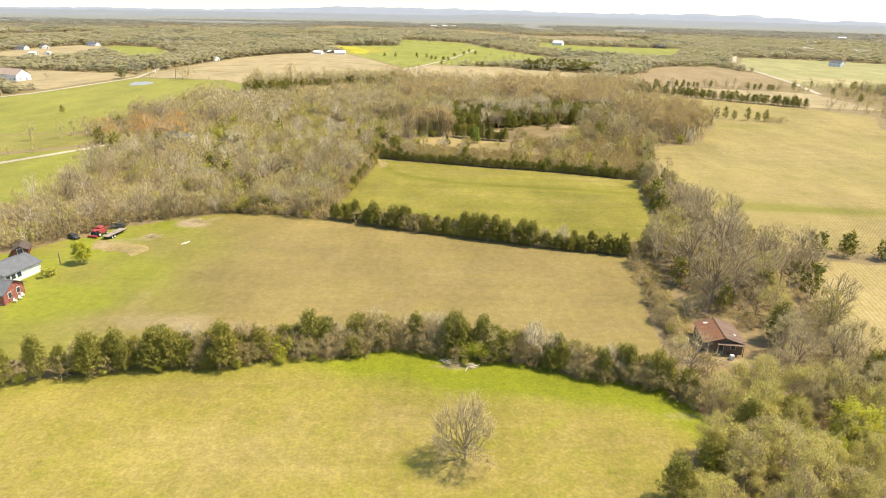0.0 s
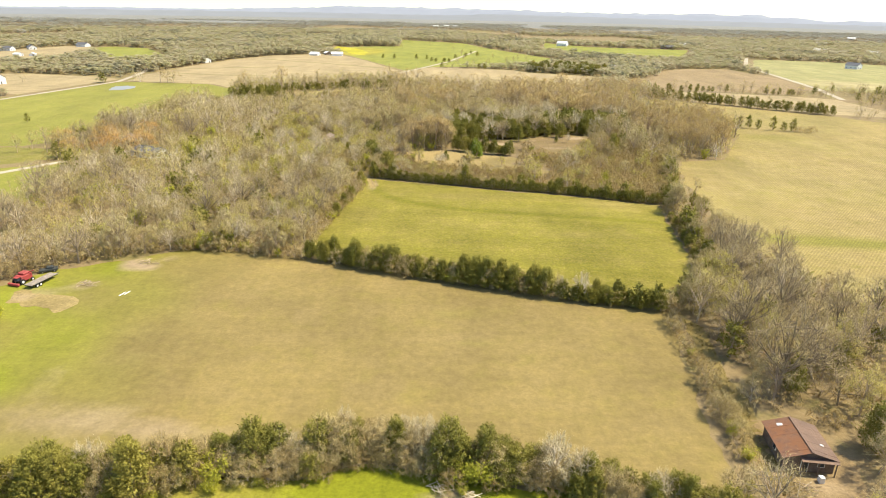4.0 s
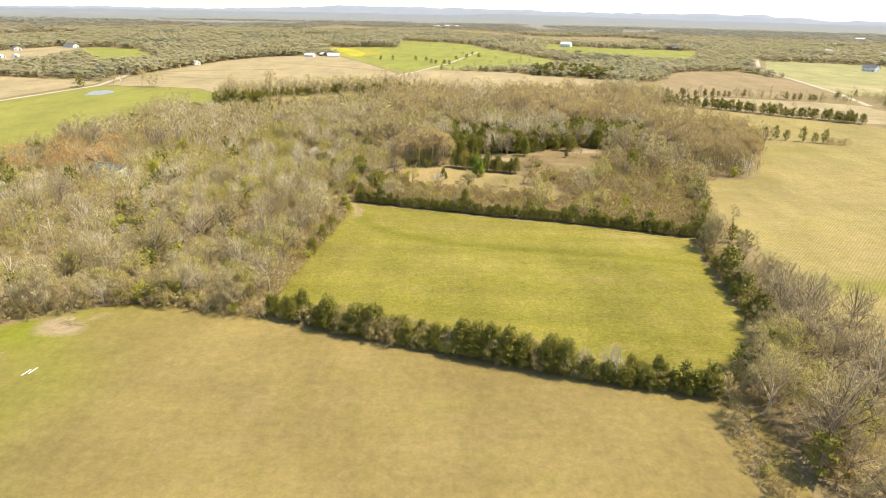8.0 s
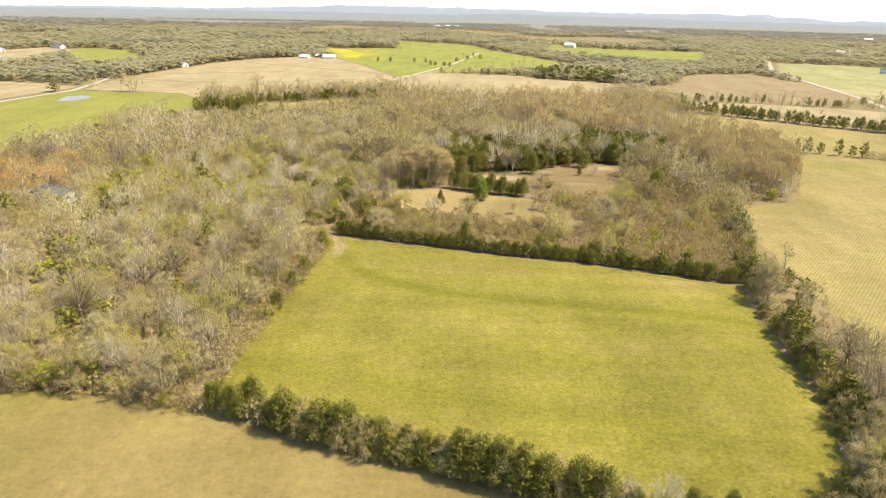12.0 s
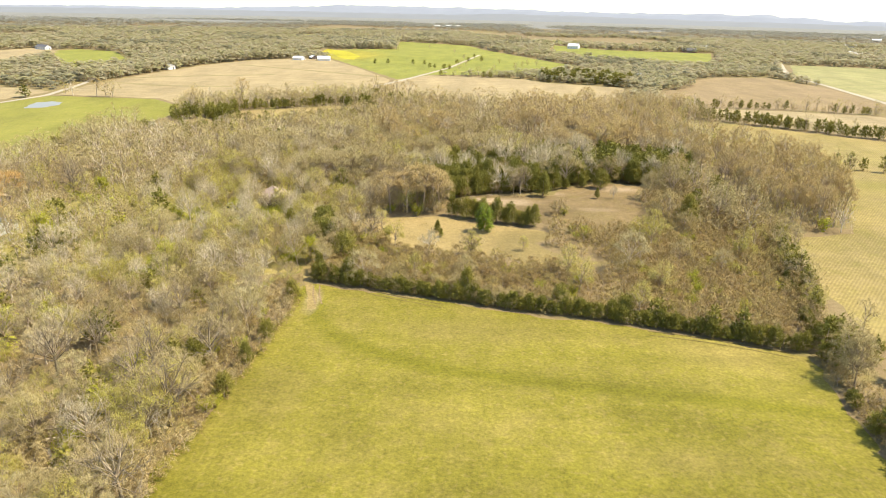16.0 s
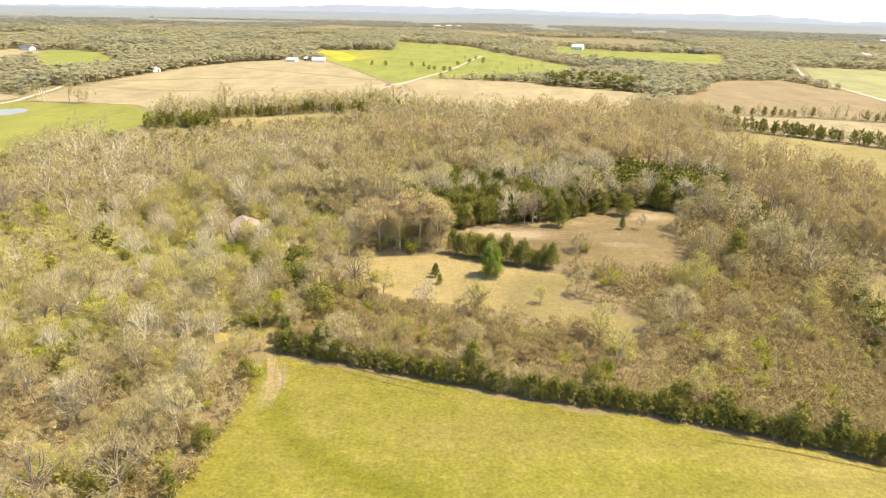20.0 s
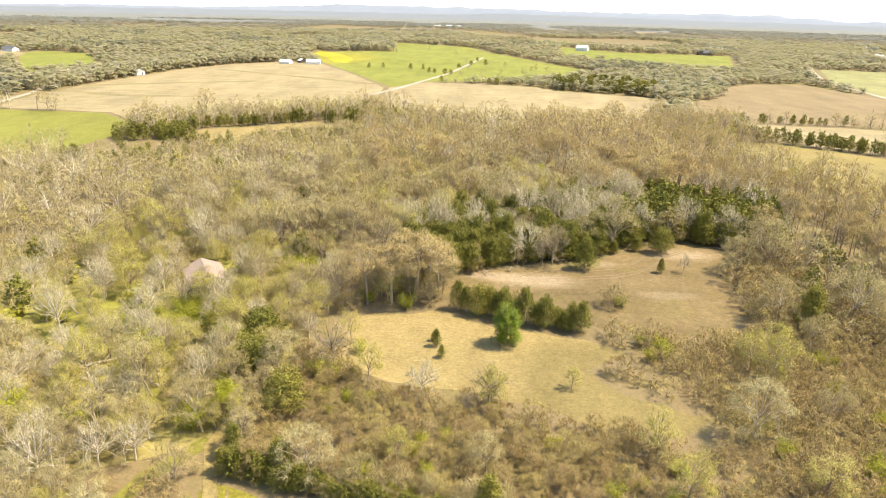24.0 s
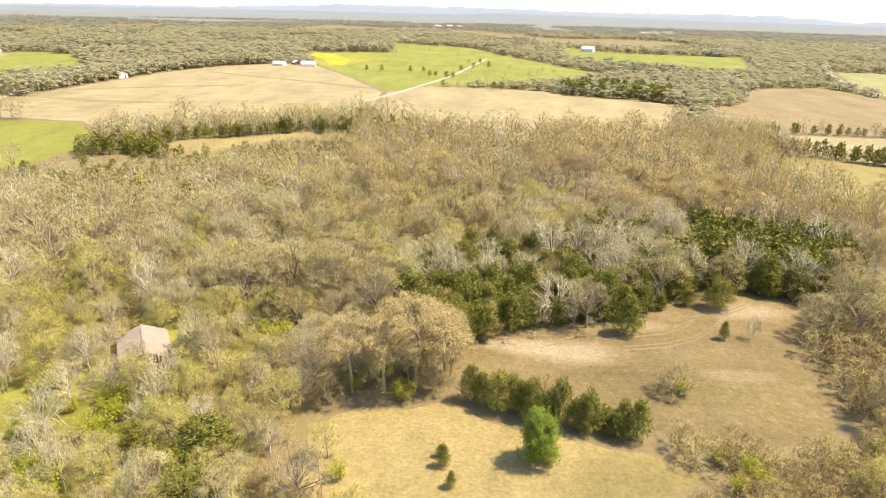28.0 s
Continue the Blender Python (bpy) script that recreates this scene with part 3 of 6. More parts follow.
        self.put(verts, np.column_stack((i, i + k, i + 2 * k)))

    def get(self):
        return np.concatenate(self.verts), np.concatenate(self.tris)


def broadleaf(seed, height, radius, limbs, twigs, leaves=0, leaf=0.4, low=0.2, thick=0.085, sides=5, fork=3, haze=0, fine=0.07, bough=1.0, core=0):
    """A broadleaved tree: a short trunk, limbs that fan out to a dome, boughs, radiating twigs and perhaps leaves."""
    rand = np.random.default_rng(seed)
    wood, crown = Bits(), Bits()
    lean = rand.normal(0, 0.03, 2) * height
    top = np.array((lean[0], lean[1], height * (low + 0.22)))
    base = (0.012 * height + 0.05) * bough
    wood.tube(((0, 0, -0.3), (lean[0] * 0.4, lean[1] * 0.4, height * low), top), (base, base * 0.8, base * 0.55), sides)
    middle = np.array((lean[0], lean[1], height * (low + 0.14)))
    size = np.array((radius, radius, height * (0.86 - low)))
    roots, tips = [], []
    for i in range(limbs):
        z = 0.08 + 0.92 * (i + 0.5) / limbs
        a = i * 2.4 + rand.uniform(-0.4, 0.4)
        flat = math.sqrt(max(0.02, 1 - z * z))
        ray = unit(np.array((flat * math.cos(a), flat * math.sin(a), z)) + rand.normal(0, 0.08, 3))
        tip = middle + ray * size * rand.uniform(0.72, 1.05)
        start = np.array((lean[0] * 0.5, lean[1] * 0.5, height * low)) + (top - np.array((lean[0] * 0.5, lean[1] * 0.5, height * low))) * z
        mid = start + (tip - start) * 0.5 + np.array((0, 0, 0.07 * height)) * (1 - z) + rand.normal(0, 0.05 * radius, 3)
        r = base * 0.45
        wood.tube((start, mid, tip), (r, r * 0.6, r * 0.15), 3)
        roots.append(mid), tips.append(tip)
        for j in range(fork):
            u = rand.uniform(0.25, 0.85)
            root = start + (mid - start) * min(1, 2 * u) + (tip - mid) * max(0, 2 * u - 1)
            end = middle + unit(ray + rand.normal(0, 0.34, 3)) * size * rand.uniform(0.7, 1.06)
            end[2] = max(end[2], height * 0.12)
            if sides > 4:
                bend = (root + end) / 2 + rand.normal(0, 0.05 * radius, 3)
                wood.tube((root, bend, end), (r * 0.5, r * 0.36, r * 0.1), 3)
            else:
                wood.blades([root], [end - root], [np.linalg.norm(end - root)], [r * 1.1], rand)
            roots.append(root), tips.append(end)
    roots, tips = np.array(roots), np.array(tips)
    hubs, puff = roots + (tips - roots) * 0.78, radius * rand.uniform(0.22, 0.38, len(tips))
    for count, fan in ((twigs, False), (haze, True)):
        if not count:
            continue
        pick = rand.integers(0, len(tips), count)
        out = unit(unit(rand.normal(0, 1, (count, 3))) + 0.75 * unit(hubs[pick] - middle) + np.array((0, 0, 0.45)))
        r = puff[pick][:, None]
        if fan:
            at = hubs[pick] + out * r * rand.uniform(0.35, 1.15, (count, 1))
            at[:, 2] = np.maximum(at[:, 2], 0.15)
            crown.sprays(at, out + rand.normal(0, 0.35, (count, 3)), fine * rand.uniform(0.6, 1.4, count), rand)
        else:
            crown.blades(hubs[pick] + out * r * rand.uniform(-0.3, 0.5, (count, 1)), out + rand.normal(0, 0.3, (count, 3)), r[:, 0] * rand.uniform(0.5, 1.0, count), thick * rand.uniform(0.6, 1.4, count), rand)
    # Broad inner blades, added to block light through the crown and give it shade.
    if core:
        at = middle + unit(rand.normal(0, 1, (core, 3))) * size * rand.uniform(0.1, 0.55, (core, 1))
        at[:, 2] = np.maximum(at[:, 2], height * 0.12)
        crown.blades(at, unit(at - middle) + rand.normal(0, 0.5, (core, 3)), radius * rand.uniform(0.25, 0.5, core), radius * rand.uniform(0.08, 0.16, core), rand, 0.3)
    if leaves:
        pick = rand.integers(0, len(tips), leaves)
        at = roots[pick] + (tips[pick] - roots[pick]) * rand.uniform(0.35, 1.05, (leaves, 1)) + rand.normal(0, radius * 0.1, (leaves, 3))
        crown.leaves(at, unit(at - middle) + np.array((0, 0, 0.7)) + rand.normal(0, 0.55, (leaves, 3)), leaf * rand.uniform(0.6, 1.4, leaves), rand)
    return wood.get(), crown.get()


def conifer(seed, height, radius, sprays, size=0.7, round_top=0.55, low=0.04):
    """A red cedar: a short straight trunk in a dense egg-shaped to pointed crown of needle sprays, with bulges and gaps."""
    rand = np.random.default_rng(seed)
    wood, crown = Bits(), Bits()
    wood.tube(((0, 0, -0.3), (0, 0, height * 0.5), (0, 0, height * 0.93)), (0.02 * height, 0.012 * height, 0.01), 5)
    plumes = max(26, sprays // 22)
    each = sprays // plumes
    for i in range(plumes):
        z = 0.92 * (i + rand.uniform(0, 1)) / plumes
        a = i * 2.4 + rand.uniform(-0.6, 0.6)
        reach = radius * (1 - z) ** round_top * min(1, 0.75 + z * 2) * rand.uniform(0.7, 1.16)
        foot = np.array((0, 0, height * (low + 0.78 * z)))
        tip = np.array((reach * math.cos(a), reach * math.sin(a), height * (low + 0.78 * z) + (0.15 + 0.05 * z) * height * rand.uniform(0.6, 1.3)))
        u = rand.uniform(0.1, 1.05, each) ** 0.6
        off = unit(rand.normal(0, 1, (each, 3))) * (0.36 * radius * (1.25 - u))[:, None] * rand.uniform(0.3, 1, (each, 1))
        at = foot + (tip - foot) * u[:, None] + off
        at[:, 2] = np.maximum(at[:, 2], 0.2)
        out = np.array((math.cos(a), math.sin(a), 1.0))
        half = each // 2
        crown.leaves(at[:half], unit(off[:half]) + 0.8 * out + rand.normal(0, 0.35, (half, 3)), size * rand.uniform(0.6, 1.3, half), rand)
        crown.blades(at[half:], unit(off[half:]) * 0.5 + out + rand.normal(0, 0.5, (each - half, 3)), min(size, 0.4) * rand.uniform(1.2, 2.4, each - half), 0.5 * size * rand.uniform(0.6, 1.3, each - half), rand, 0.6)
    return wood.get(), crown.get()


def thicket(seed, height, radius, stems, twigs, leaves=0, leaf=0.3, thick=0.07):
    """A many-stemmed shrub."""
    rand = np.random.default_rng(seed)
    wood, crown = Bits(), Bits()
    ends, ways = [], []
    wood.put([(0.12, 0, -0.1), (-0.06, 0.1, -0.1), (-0.06, -0.1, -0.1)], [(0, 2, 1)])
    for i in range(stems):
        a, o = rand.uniform(0, 2 * math.pi), rand.uniform(0, 0.35) * radius
        foot = np.array((o * math.cos(a) * 0.1, o * math.sin(a) * 0.1, -0.1))
        tip = np.array((radius * rand.uniform(0.3, 0.95) * math.cos(a), radius * rand.uniform(0.3, 0.95) * math.sin(a), height * rand.uniform(0.55, 0.95)))
        mid = (foot + tip) / 2 + np.array((0, 0, height * 0.08))
        wood.sprout((0, 1, 2), (mid, tip), (0.04, 0.008))
        for u in (0.35, 0.6, 0.8, 1.0):
            ends.append(foot + (mid - foot) * min(1, 2 * u) + (tip - mid) * max(0, 2 * u - 1))
            ways.append(unit(tip - foot))
    ends, ways = np.array(ends), np.array(ways)
    pick = rand.integers(0, len(ends), twigs)
    start = ends[pick] + rand.normal(0, radius * 0.13, (twigs, 3))
    start[:, 2] = np.maximum(start[:, 2], 0.1)
    crown.blades(start, ways[pick] + 0.6 * unit(start - np.array((0, 0, height * 0.2))) + rand.normal(0, 0.45, (twigs, 3)),
                 height * rand.uniform(0.12, 0.34, twigs), thick * rand.uniform(0.6, 1.4, twigs), rand)
    if leaves:
        pick = rand.integers(0, len(ends), leaves)
        at = ends[pick] + rand.normal(0, radius * 0.2, (leaves, 3))
        at[:, 2] = np.maximum(at[:, 2], 0.15)
        crown.leaves(at, unit(at - np.array((0, 0, height * 0.3))) + np.array((0, 0, 0.6)) + rand.normal(0, 0.5, (leaves, 3)), leaf * rand.uniform(0.6, 1.4, leaves), rand)
    return wood.get(), crown.get()


class Kind:
    """One kind of plant: its full forms, its plainer forms for the joined stands, and where it grows."""

    def __init__(self, name, category, label, stand, bark, leaf, full, plain, near=300):
        self.name, self.category, self.label, self.stand, self.bark, self.leaf = name, category, label, stand, bark, leaf
        self.full, self.plain, self.near, self.spots = full, plain, near, []

    def grow(self, x, y, scale=1.0, wide=1.0):
        self.spots.append((x, y, rng.uniform(0, 2 * math.pi), scale, scale * wide))

    def plant(self):
        if not self.spots:
            return
        spots = np.array(self.spots)
        order = np.argsort((np.abs(spots[:, 0]) + 1.3 * np.maximum(0, spots[:, 1] - 385)) * np.where((spots[:, 1] < 135) | ((np.abs(spots[:, 0]) < 80) & (np.abs(spots[:, 1] - 312) < 52)), 0.5, 1.0))
        spots = spots[order]
        models = []
        for wood, crown in self.full:
            root = tagged(new(self.name), self.label, self.category, self.stand)
            for what, (v, f), mat in (("trunk", wood, self.bark), ("crown", crown, self.leaf)):
                new(what, tri_mesh(what, v, f, [mat])).parent = root
            models.append([root, False])
        for i, (x, y, turn, tall, wide) in enumerate(spots[: self.near]):
            m = Matrix.LocRotScale((x, y, 0), Euler((0, 0, turn)), (wide, wide, tall))
            model = models[i % len(models)]
            if model[1]:
                copy_thing(model[0], m).scale = (wide, wide, tall)
            else:
                model[0].matrix_basis, model[1] = m, True
        for root, used in models:
            if not used:
                for child in root.children:
                    bpy.data.objects.remove(child)
                bpy.data.objects.remove(root)
        rest = spots[self.near:]
        if len(rest):
            self.join(rest)

    def join(self, spots):
        verts, tris, index, tint, count = [], [], [], [], 0
        for k, (wood, crown) in enumerate(self.plain):
            mine = spots[k::len(self.plain)]
            for slot, (v, f) in enumerate((wood, crown)):
                c, s = np.cos(mine[:, 2])[:, None], np.sin(mine[:, 2])[:, None]
                tall, wide = mine[:, 3][:, None], mine[:, 4][:, None]
                co = np.stack(((v[:, 0] * c - v[:, 1] * s) * wide + mine[:, 0][:, None], (v[:, 0] * s + v[:, 1] * c) * wide + mine[:, 1][:, None], v[:, 2] * tall), 2)
                verts.append(co.reshape(-1, 3))
                tris.append((f[None] + (np.arange(len(mine)) * len(v))[:, None, None]).reshape(-1, 3) + count)
                index.append(np.full(len(mine) * len(f), slot))
                tint.append(np.repeat(np.modf(mine[:, 0] * 7.31 + mine[:, 1] * 3.17)[0] % 1.0, len(v)))
                count += co.shape[0] * co.shape[1]
        me = tri_mesh(self.stand.replace(" ", "_"), np.concatenate(verts), np.concatenate(tris), [self.bark, self.leaf],
                      np.concatenate(index), tint=np.concatenate(tint))
        tagged(new(self.name + "_stand", me), "stand of " + self.label, self.category + "s", kind="stuff")


BARE = Kind("bare_tree", "tree", "bare grey-brown broadleaved tree in early spring", "bare woodland trees", M_BARK, M_TWIG,
            [broadleaf(11 + i, h, r, 13, 900, fork=3, thick=0.065, haze=2600, fine=0.26) for i, (h, r) in enumerate(((12.0, 4.0), (10.0, 3.8), (13, 4.3), (10.5, 4.5)))],
            [broadleaf(31 + i, h, r, 9, 40, thick=0.13, sides=4, fork=2, haze=400, fine=0.47, core=10) for i, (h, r) in enumerate(((12.5, 4.0), (10.5, 3.7), (14, 4.3), (11, 4.4)))])
PALE = Kind("pale_tree", "tree", "bare tree with pale whitish branches", "pale bare trees", M_PALEBARK, M_PALETWIG,
            [broadleaf(51 + i, h, r, 16, 700, fork=5, thick=0.085, haze=900, fine=0.22, bough=1.3) for i, (h, r) in enumerate(((12, 4.4), (10, 4.6), (11, 4.0)))],
            [broadleaf(61 + i, h, r, 10, 90, thick=0.19, sides=4, fork=3, haze=170, fine=0.42, bough=1.3) for i, (h, r) in enumerate(((13, 4.4), (11, 4.4)))], 180)
TALL = Kind("tall_tree", "tree", "tall slender bare tree with tan twigs", "tall tan woodland trees", M_BARK, M_TANTWIG,
            [broadleaf(71 + i, h, r, 13, 800, low=0.38, fork=3, haze=2600, fine=0.26) for i, (h, r) in enumerate(((15, 3.8), (13.5, 3.6), (16, 4.2)))],
            [broadleaf(81 + i, h, r, 9, 40, low=0.36, thick=0.13, sides=4, fork=2, haze=440, fine=0.47, core=8) for i, (h, r) in enumerate(((15, 3.8), (13.5, 3.6), (16, 4.2)))], 150)
LEAFING = Kind("leafing_tree", "tree", "broadleaved tree with sparse yellow-green new leaves", "leafing trees", M_BARK, M_SPRING,
               [broadleaf(91 + i, h, r, 12, 420, 2200, 0.17, fork=3, haze=1200, fine=0.24) for i, (h, r) in enumerate(((11, 3.8), (9.5, 3.7), (12, 4.2)))],
               [broadleaf(101 + i, h, r, 8, 40, 190, 0.32, sides=4, fork=2, thick=0.13, haze=230, fine=0.46, core=8) for i, (h, r) in enumerate(((12, 3.8), (10, 3.6), (13, 4.2)))], 200)
FRESH = Kind("green_tree", "tree", "small tree in full fresh green leaf", "fresh green trees", M_BARK, M_FRESH,
             [broadleaf(111 + i, h, r, 14, 100, 5600, 0.2, low=0.12, core=30) for i, (h, r) in enumerate(((9, 3.1), (7, 2.8)))],
             [broadleaf(121, 8, 2.6, 9, 20, 220, 0.7, low=0.14, sides=4, fork=2)], 80)
CEDAR = Kind("red_cedar", "tree", "dark green red cedar with dense foliage to the ground", "red cedars", M_BARK, M_CEDAR,
             [conifer(131 + i, h, r, 4600, 0.24, p) for i, (h, r, p) in enumerate(((8.4, 3.1, 0.56), (7.4, 3.3, 0.46), (9.0, 3.0, 0.62), (6.4, 3.0, 0.48)))],
             [conifer(141 + i, h, r, 480, 0.66, p) for i, (h, r, p) in enumerate(((8.4, 3.1, 0.56), (7.4, 3.2, 0.46), (9.0, 3.0, 0.62)))], 300)
SHRUB = Kind("brush", "shrub", "leafless brown brush with dense fine twigs", "brown brush", M_BARK, M_BRUSH,
             [broadleaf(151 + i, h, r, 11, 700, low=0.02, thick=0.06, fork=4, haze=1300, fine=0.19, bough=0.6) for i, (h, r) in enumerate(((4.5, 2.5), (3.6, 2.4), (5.4, 2.7)))],
             [broadleaf(161 + i, h, r, 6, 60, low=0.02, thick=0.10, sides=3, fork=2, haze=170, fine=0.42, bough=0.7, core=12) for i, (h, r) in enumerate(((4.5, 2.5), (3.6, 2.4), (5.4, 2.6)))], 290)
BUSH = Kind("green_shrub", "shrub", "low shrub with yellow-green spring leaves", "green shrubs", M_BARK, M_BUSHLEAF,
            [thicket(171 + i, h, r, 12, 200, 1000, 0.2) for i, (h, r) in enumerate(((2.6, 1.8), (3.4, 2.0)))],
            [thicket(181, 3.0, 1.9, 6, 30, 120, 0.5)], 180)
DOME = Kind("twiggy_bush", "shrub", "rounded grey-olive leafless bush with fine twigs", "twiggy bushes", M_BARK, M_DOME,
            [broadleaf(191 + i, h, r, 15, 900, low=0.03, thick=0.07, fork=4, haze=1900, fine=0.21, bough=0.75) for i, (h, r) in enumerate(((6.0, 3.0), (5.2, 3.0), (7.0, 3.3)))],
            [broadleaf(195 + i, h, r, 7, 50, low=0.03, thick=0.12, sides=3, fork=2, haze=200, fine=0.45, bough=0.8, core=12) for i, (h, r) in enumerate(((6.0, 2.9), (5.2, 2.8)))], 220)
YOUNG = Kind("young_tree", "tree", "bright green young tree full to the ground", "young green trees", M_BARK, M_YOUNG,
             [broadleaf(205, 8.8, 3.0, 22, 60, 8500, 0.2, low=0.03, fork=5, core=60)], [conifer(206, 9.3, 3.1, 340, 0.9, 0.5)], 20)
DARKTREE = Kind("dark_tree", "tree", "bare tree with dark brown spreading limbs", "dark limbed trees", M_DARKBARK, M_DARKTWIG,
                [broadleaf(211 + i, h, r, 15, 600, fork=5, thick=0.06, haze=500, fine=0.2, bough=1.4) for i, (h, r) in enumerate(((11, 4.6), (9.5, 4.4), (12, 4.8)))],
                [broadleaf(215, 11, 4.6, 11, 120, fork=3, thick=0.12, sides=4, haze=80, fine=0.5, bough=1.2)], 120)
SAPLING = Kind("young_cedar", "tree", "low bushy young red cedar in a hedgerow", "young cedars", M_BARK, M_CEDAR,
               [conifer(241 + i, h, r, 2400, 0.2, p) for i, (h, r, p) in enumerate(((4.2, 1.9, 0.5), (3.6, 1.9, 0.44), (4.8, 2.0, 0.58)))],
               [conifer(245 + i, h, r, 260, 0.5, p) for i, (h, r, p) in enumerate(((4.2, 1.9, 0.5), (3.6, 1.8, 0.44)))], 190)
LONE = Kind("lone_tree", "tree", "many-stemmed bare tree standing alone in pasture", "trees in the pasture", M_DARKBARK, M_DARKTWIG,
            [broadleaf(221, 8.6, 4.3, 22, 1500, low=0.04, thick=0.055, fork=6, haze=1500, fine=0.2, bough=1.0)], [], 9)
BUDDING = Kind("budding_tree", "tree", "broadleaved tree in reddish-orange bud", "budding trees", M_BARK, M_BUD,
               [broadleaf(231 + i, h, r, 12, 500, 700, 0.17, fork=3, haze=1500, fine=0.24) for i, (h, r) in enumerate(((10, 4.2), (9, 4.0)))],
               [broadleaf(235, 10, 4.2, 8, 50, 60, 0.36, sides=4, fork=2, thick=0.14, haze=260, fine=0.58, core=8)], 60)
KINDS = (SAPLING, LONE, BUDDING, DARKTREE, BARE, PALE, TALL, LEAFING, FRESH, CEDAR, SHRUB, BUSH, DOME, YOUNG)


def reseed(number):
    """Starts the chances anew, so that one stand does not change the next."""
    global rng
    rng = np.random.default_rng(number)


def spread(x0, x1, y0, y1, step):
    """A jittered grid of places."""
    gx, gy = np.meshgrid(np.arange(x0, x1, step), np.arange(y0, y1, step))
    gx, gy = gx.ravel() + rng.uniform(-0.48, 0.48, gx.size) * step, gy.ravel() + rng.uniform(-0.48, 0.48, gy.size) * step
    return gx, gy


def row(line, step, mix, low=0.8, high=1.15, side=1.5, back=0.0, skip=0.0):
    """A hedgerow along a line; mix: pairs of a kind and its share; back: metres behind the line."""
    kinds, shares = [k for k, _ in mix], np.array([s for _, s in mix], float)
    luck = np.random.default_rng(int(abs(line[0][0] * 31 + line[0][1] * 17 + step * 101 + back * 57)))
    for x, y in along(line, step):
        if luck.uniform() < skip:
            continue
        kind = kinds[luck.choice(len(kinds), p=shares / shares.sum())]
        kind.grow(x + luck.uniform(-0.4, 0.4) * step, y + back + luck.uniform(-1, 1) * side, luck.uniform(low, high))


def sequence(line, kinds, step, back, side=0.7, low=0.9, high=1.08):
    """A hedgerow whose plants follow one another in a given order: c, C small and large cedar, d, D twiggy bush, p pale tree, g leafing shrub, s brush."""
    luck = np.random.default_rng(len(kinds) + int(back * 10))
    table = {"c": (CEDAR, 0.68, 1.05), "C": (CEDAR, 0.98, 1.05), "d": (DOME, 0.72, 1.05), "D": (DOME, 1.1, 1.1), "p": (PALE, 0.62, 0.9), "g": (BUSH, 1.1, 1.15), "s": (SHRUB, 0.5, 1.2)}
    for (x, y), letter in zip(along(line, step), kinds):
        if letter != "-":
            kind, size, wide = table[letter]
            kind.grow(x + luck.uniform(-0.6, 0.6), y + back + luck.uniform(-side, side), size * luck.uniform(low, high), wide)


def clear_of(x, y, margin=1.0):
    ok = np.ones(len(x), bool)
    for poly in OPEN.values():
        ok &= ~inside(poly, x, y)
        if margin:
            ok &= ~(away(poly + poly[:1], x, y) < margin)
    return ok



# ---- things: buildings, vehicles, poles ----
def part(name, bm, mat, parent, label=""):
    """Links a bmesh as one mesh under a thing or a part."""
    me = bpy.data.meshes.new(name)
    bm.to_mesh(me)
    bm.free()
    me.materials.append(mat)
    ob = new(name, me)
    ob.parent = parent
    return tagged(ob, label)


def box(sx, sy, sz, x=0.0, y=0.0, z=0.0, bevel=0.0, turn=None):
    """A block that stands at z, its edges eased; turn: a matrix about its foot."""
    bm = bmesh.new()
    bmesh.ops.create_cube(bm, size=1)
    bmesh.ops.transform(bm, matrix=Matrix.Translation((0, 0, sz / 2)) @ Matrix.Diagonal((sx, sy, sz, 1)), verts=bm.verts)
    if bevel:
        bmesh.ops.bevel(bm, geom=bm.edges[:], offset=bevel, segments=1, affect="EDGES")
    bmesh.ops.transform(bm, matrix=Matrix.Translation((x, y, z)) @ (turn or Matrix()), verts=bm.verts)
    return bm


def rod(a, b, r, sides=8, r2=None):
    """A round bar from a to b, perhaps tapered."""
    a, b = Vector(a), Vector(b)
    bm = bmesh.new()
    bmesh.ops.create_cone(bm, cap_ends=True, segments=sides, radius1=r, radius2=r if r2 is None else r2, depth=(b - a).length)
    turn = (b - a).to_track_quat("Z", "Y").to_matrix().to_4x4()
    bmesh.ops.transform(bm, matrix=Matrix.Translation((a + b) / 2) @ turn, verts=bm.verts)
    return bm


def slab(corners, thick):
    """A sheet over four corners, with thickness downwards."""
    bm = bmesh.new()
    top = [bm.verts.new(c) for c in corners]
    low = [bm.verts.new((c[0], c[1], c[2] - thick)) for c in corners]
    bm.faces.new(top)
    bm.faces.new(low[::-1])
    for i in range(len(corners)):
        j = (i + 1) % len(corners)
        bm.faces.new((top[j], top[i], low[i], low[j]))
    bmesh.ops.recalc_face_normals(bm, faces=bm.faces)
    return bm


def gable(width, base, eave, ridge, thick=0.15, y=0.0):
    """A gable wall in the plane y, with its pointed top."""
    bm = bmesh.new()
    outline = [(-width / 2, base), (width / 2, base), (width / 2, eave), (0, ridge), (-width / 2, eave)]
    front, back = [bm.verts.new((u, y - thick / 2, v)) for u, v in outline], [bm.verts.new((u, y + thick / 2, v)) for u, v in outline]
    bm.faces.new(front)
    bm.faces.new(back[::-1])
    for i in range(5):
        j = (i + 1) % 5
        bm.faces.new((front[j], front[i], back[i], back[j]))
    bmesh.ops.recalc_face_normals(bm, faces=bm.faces)
    return bm


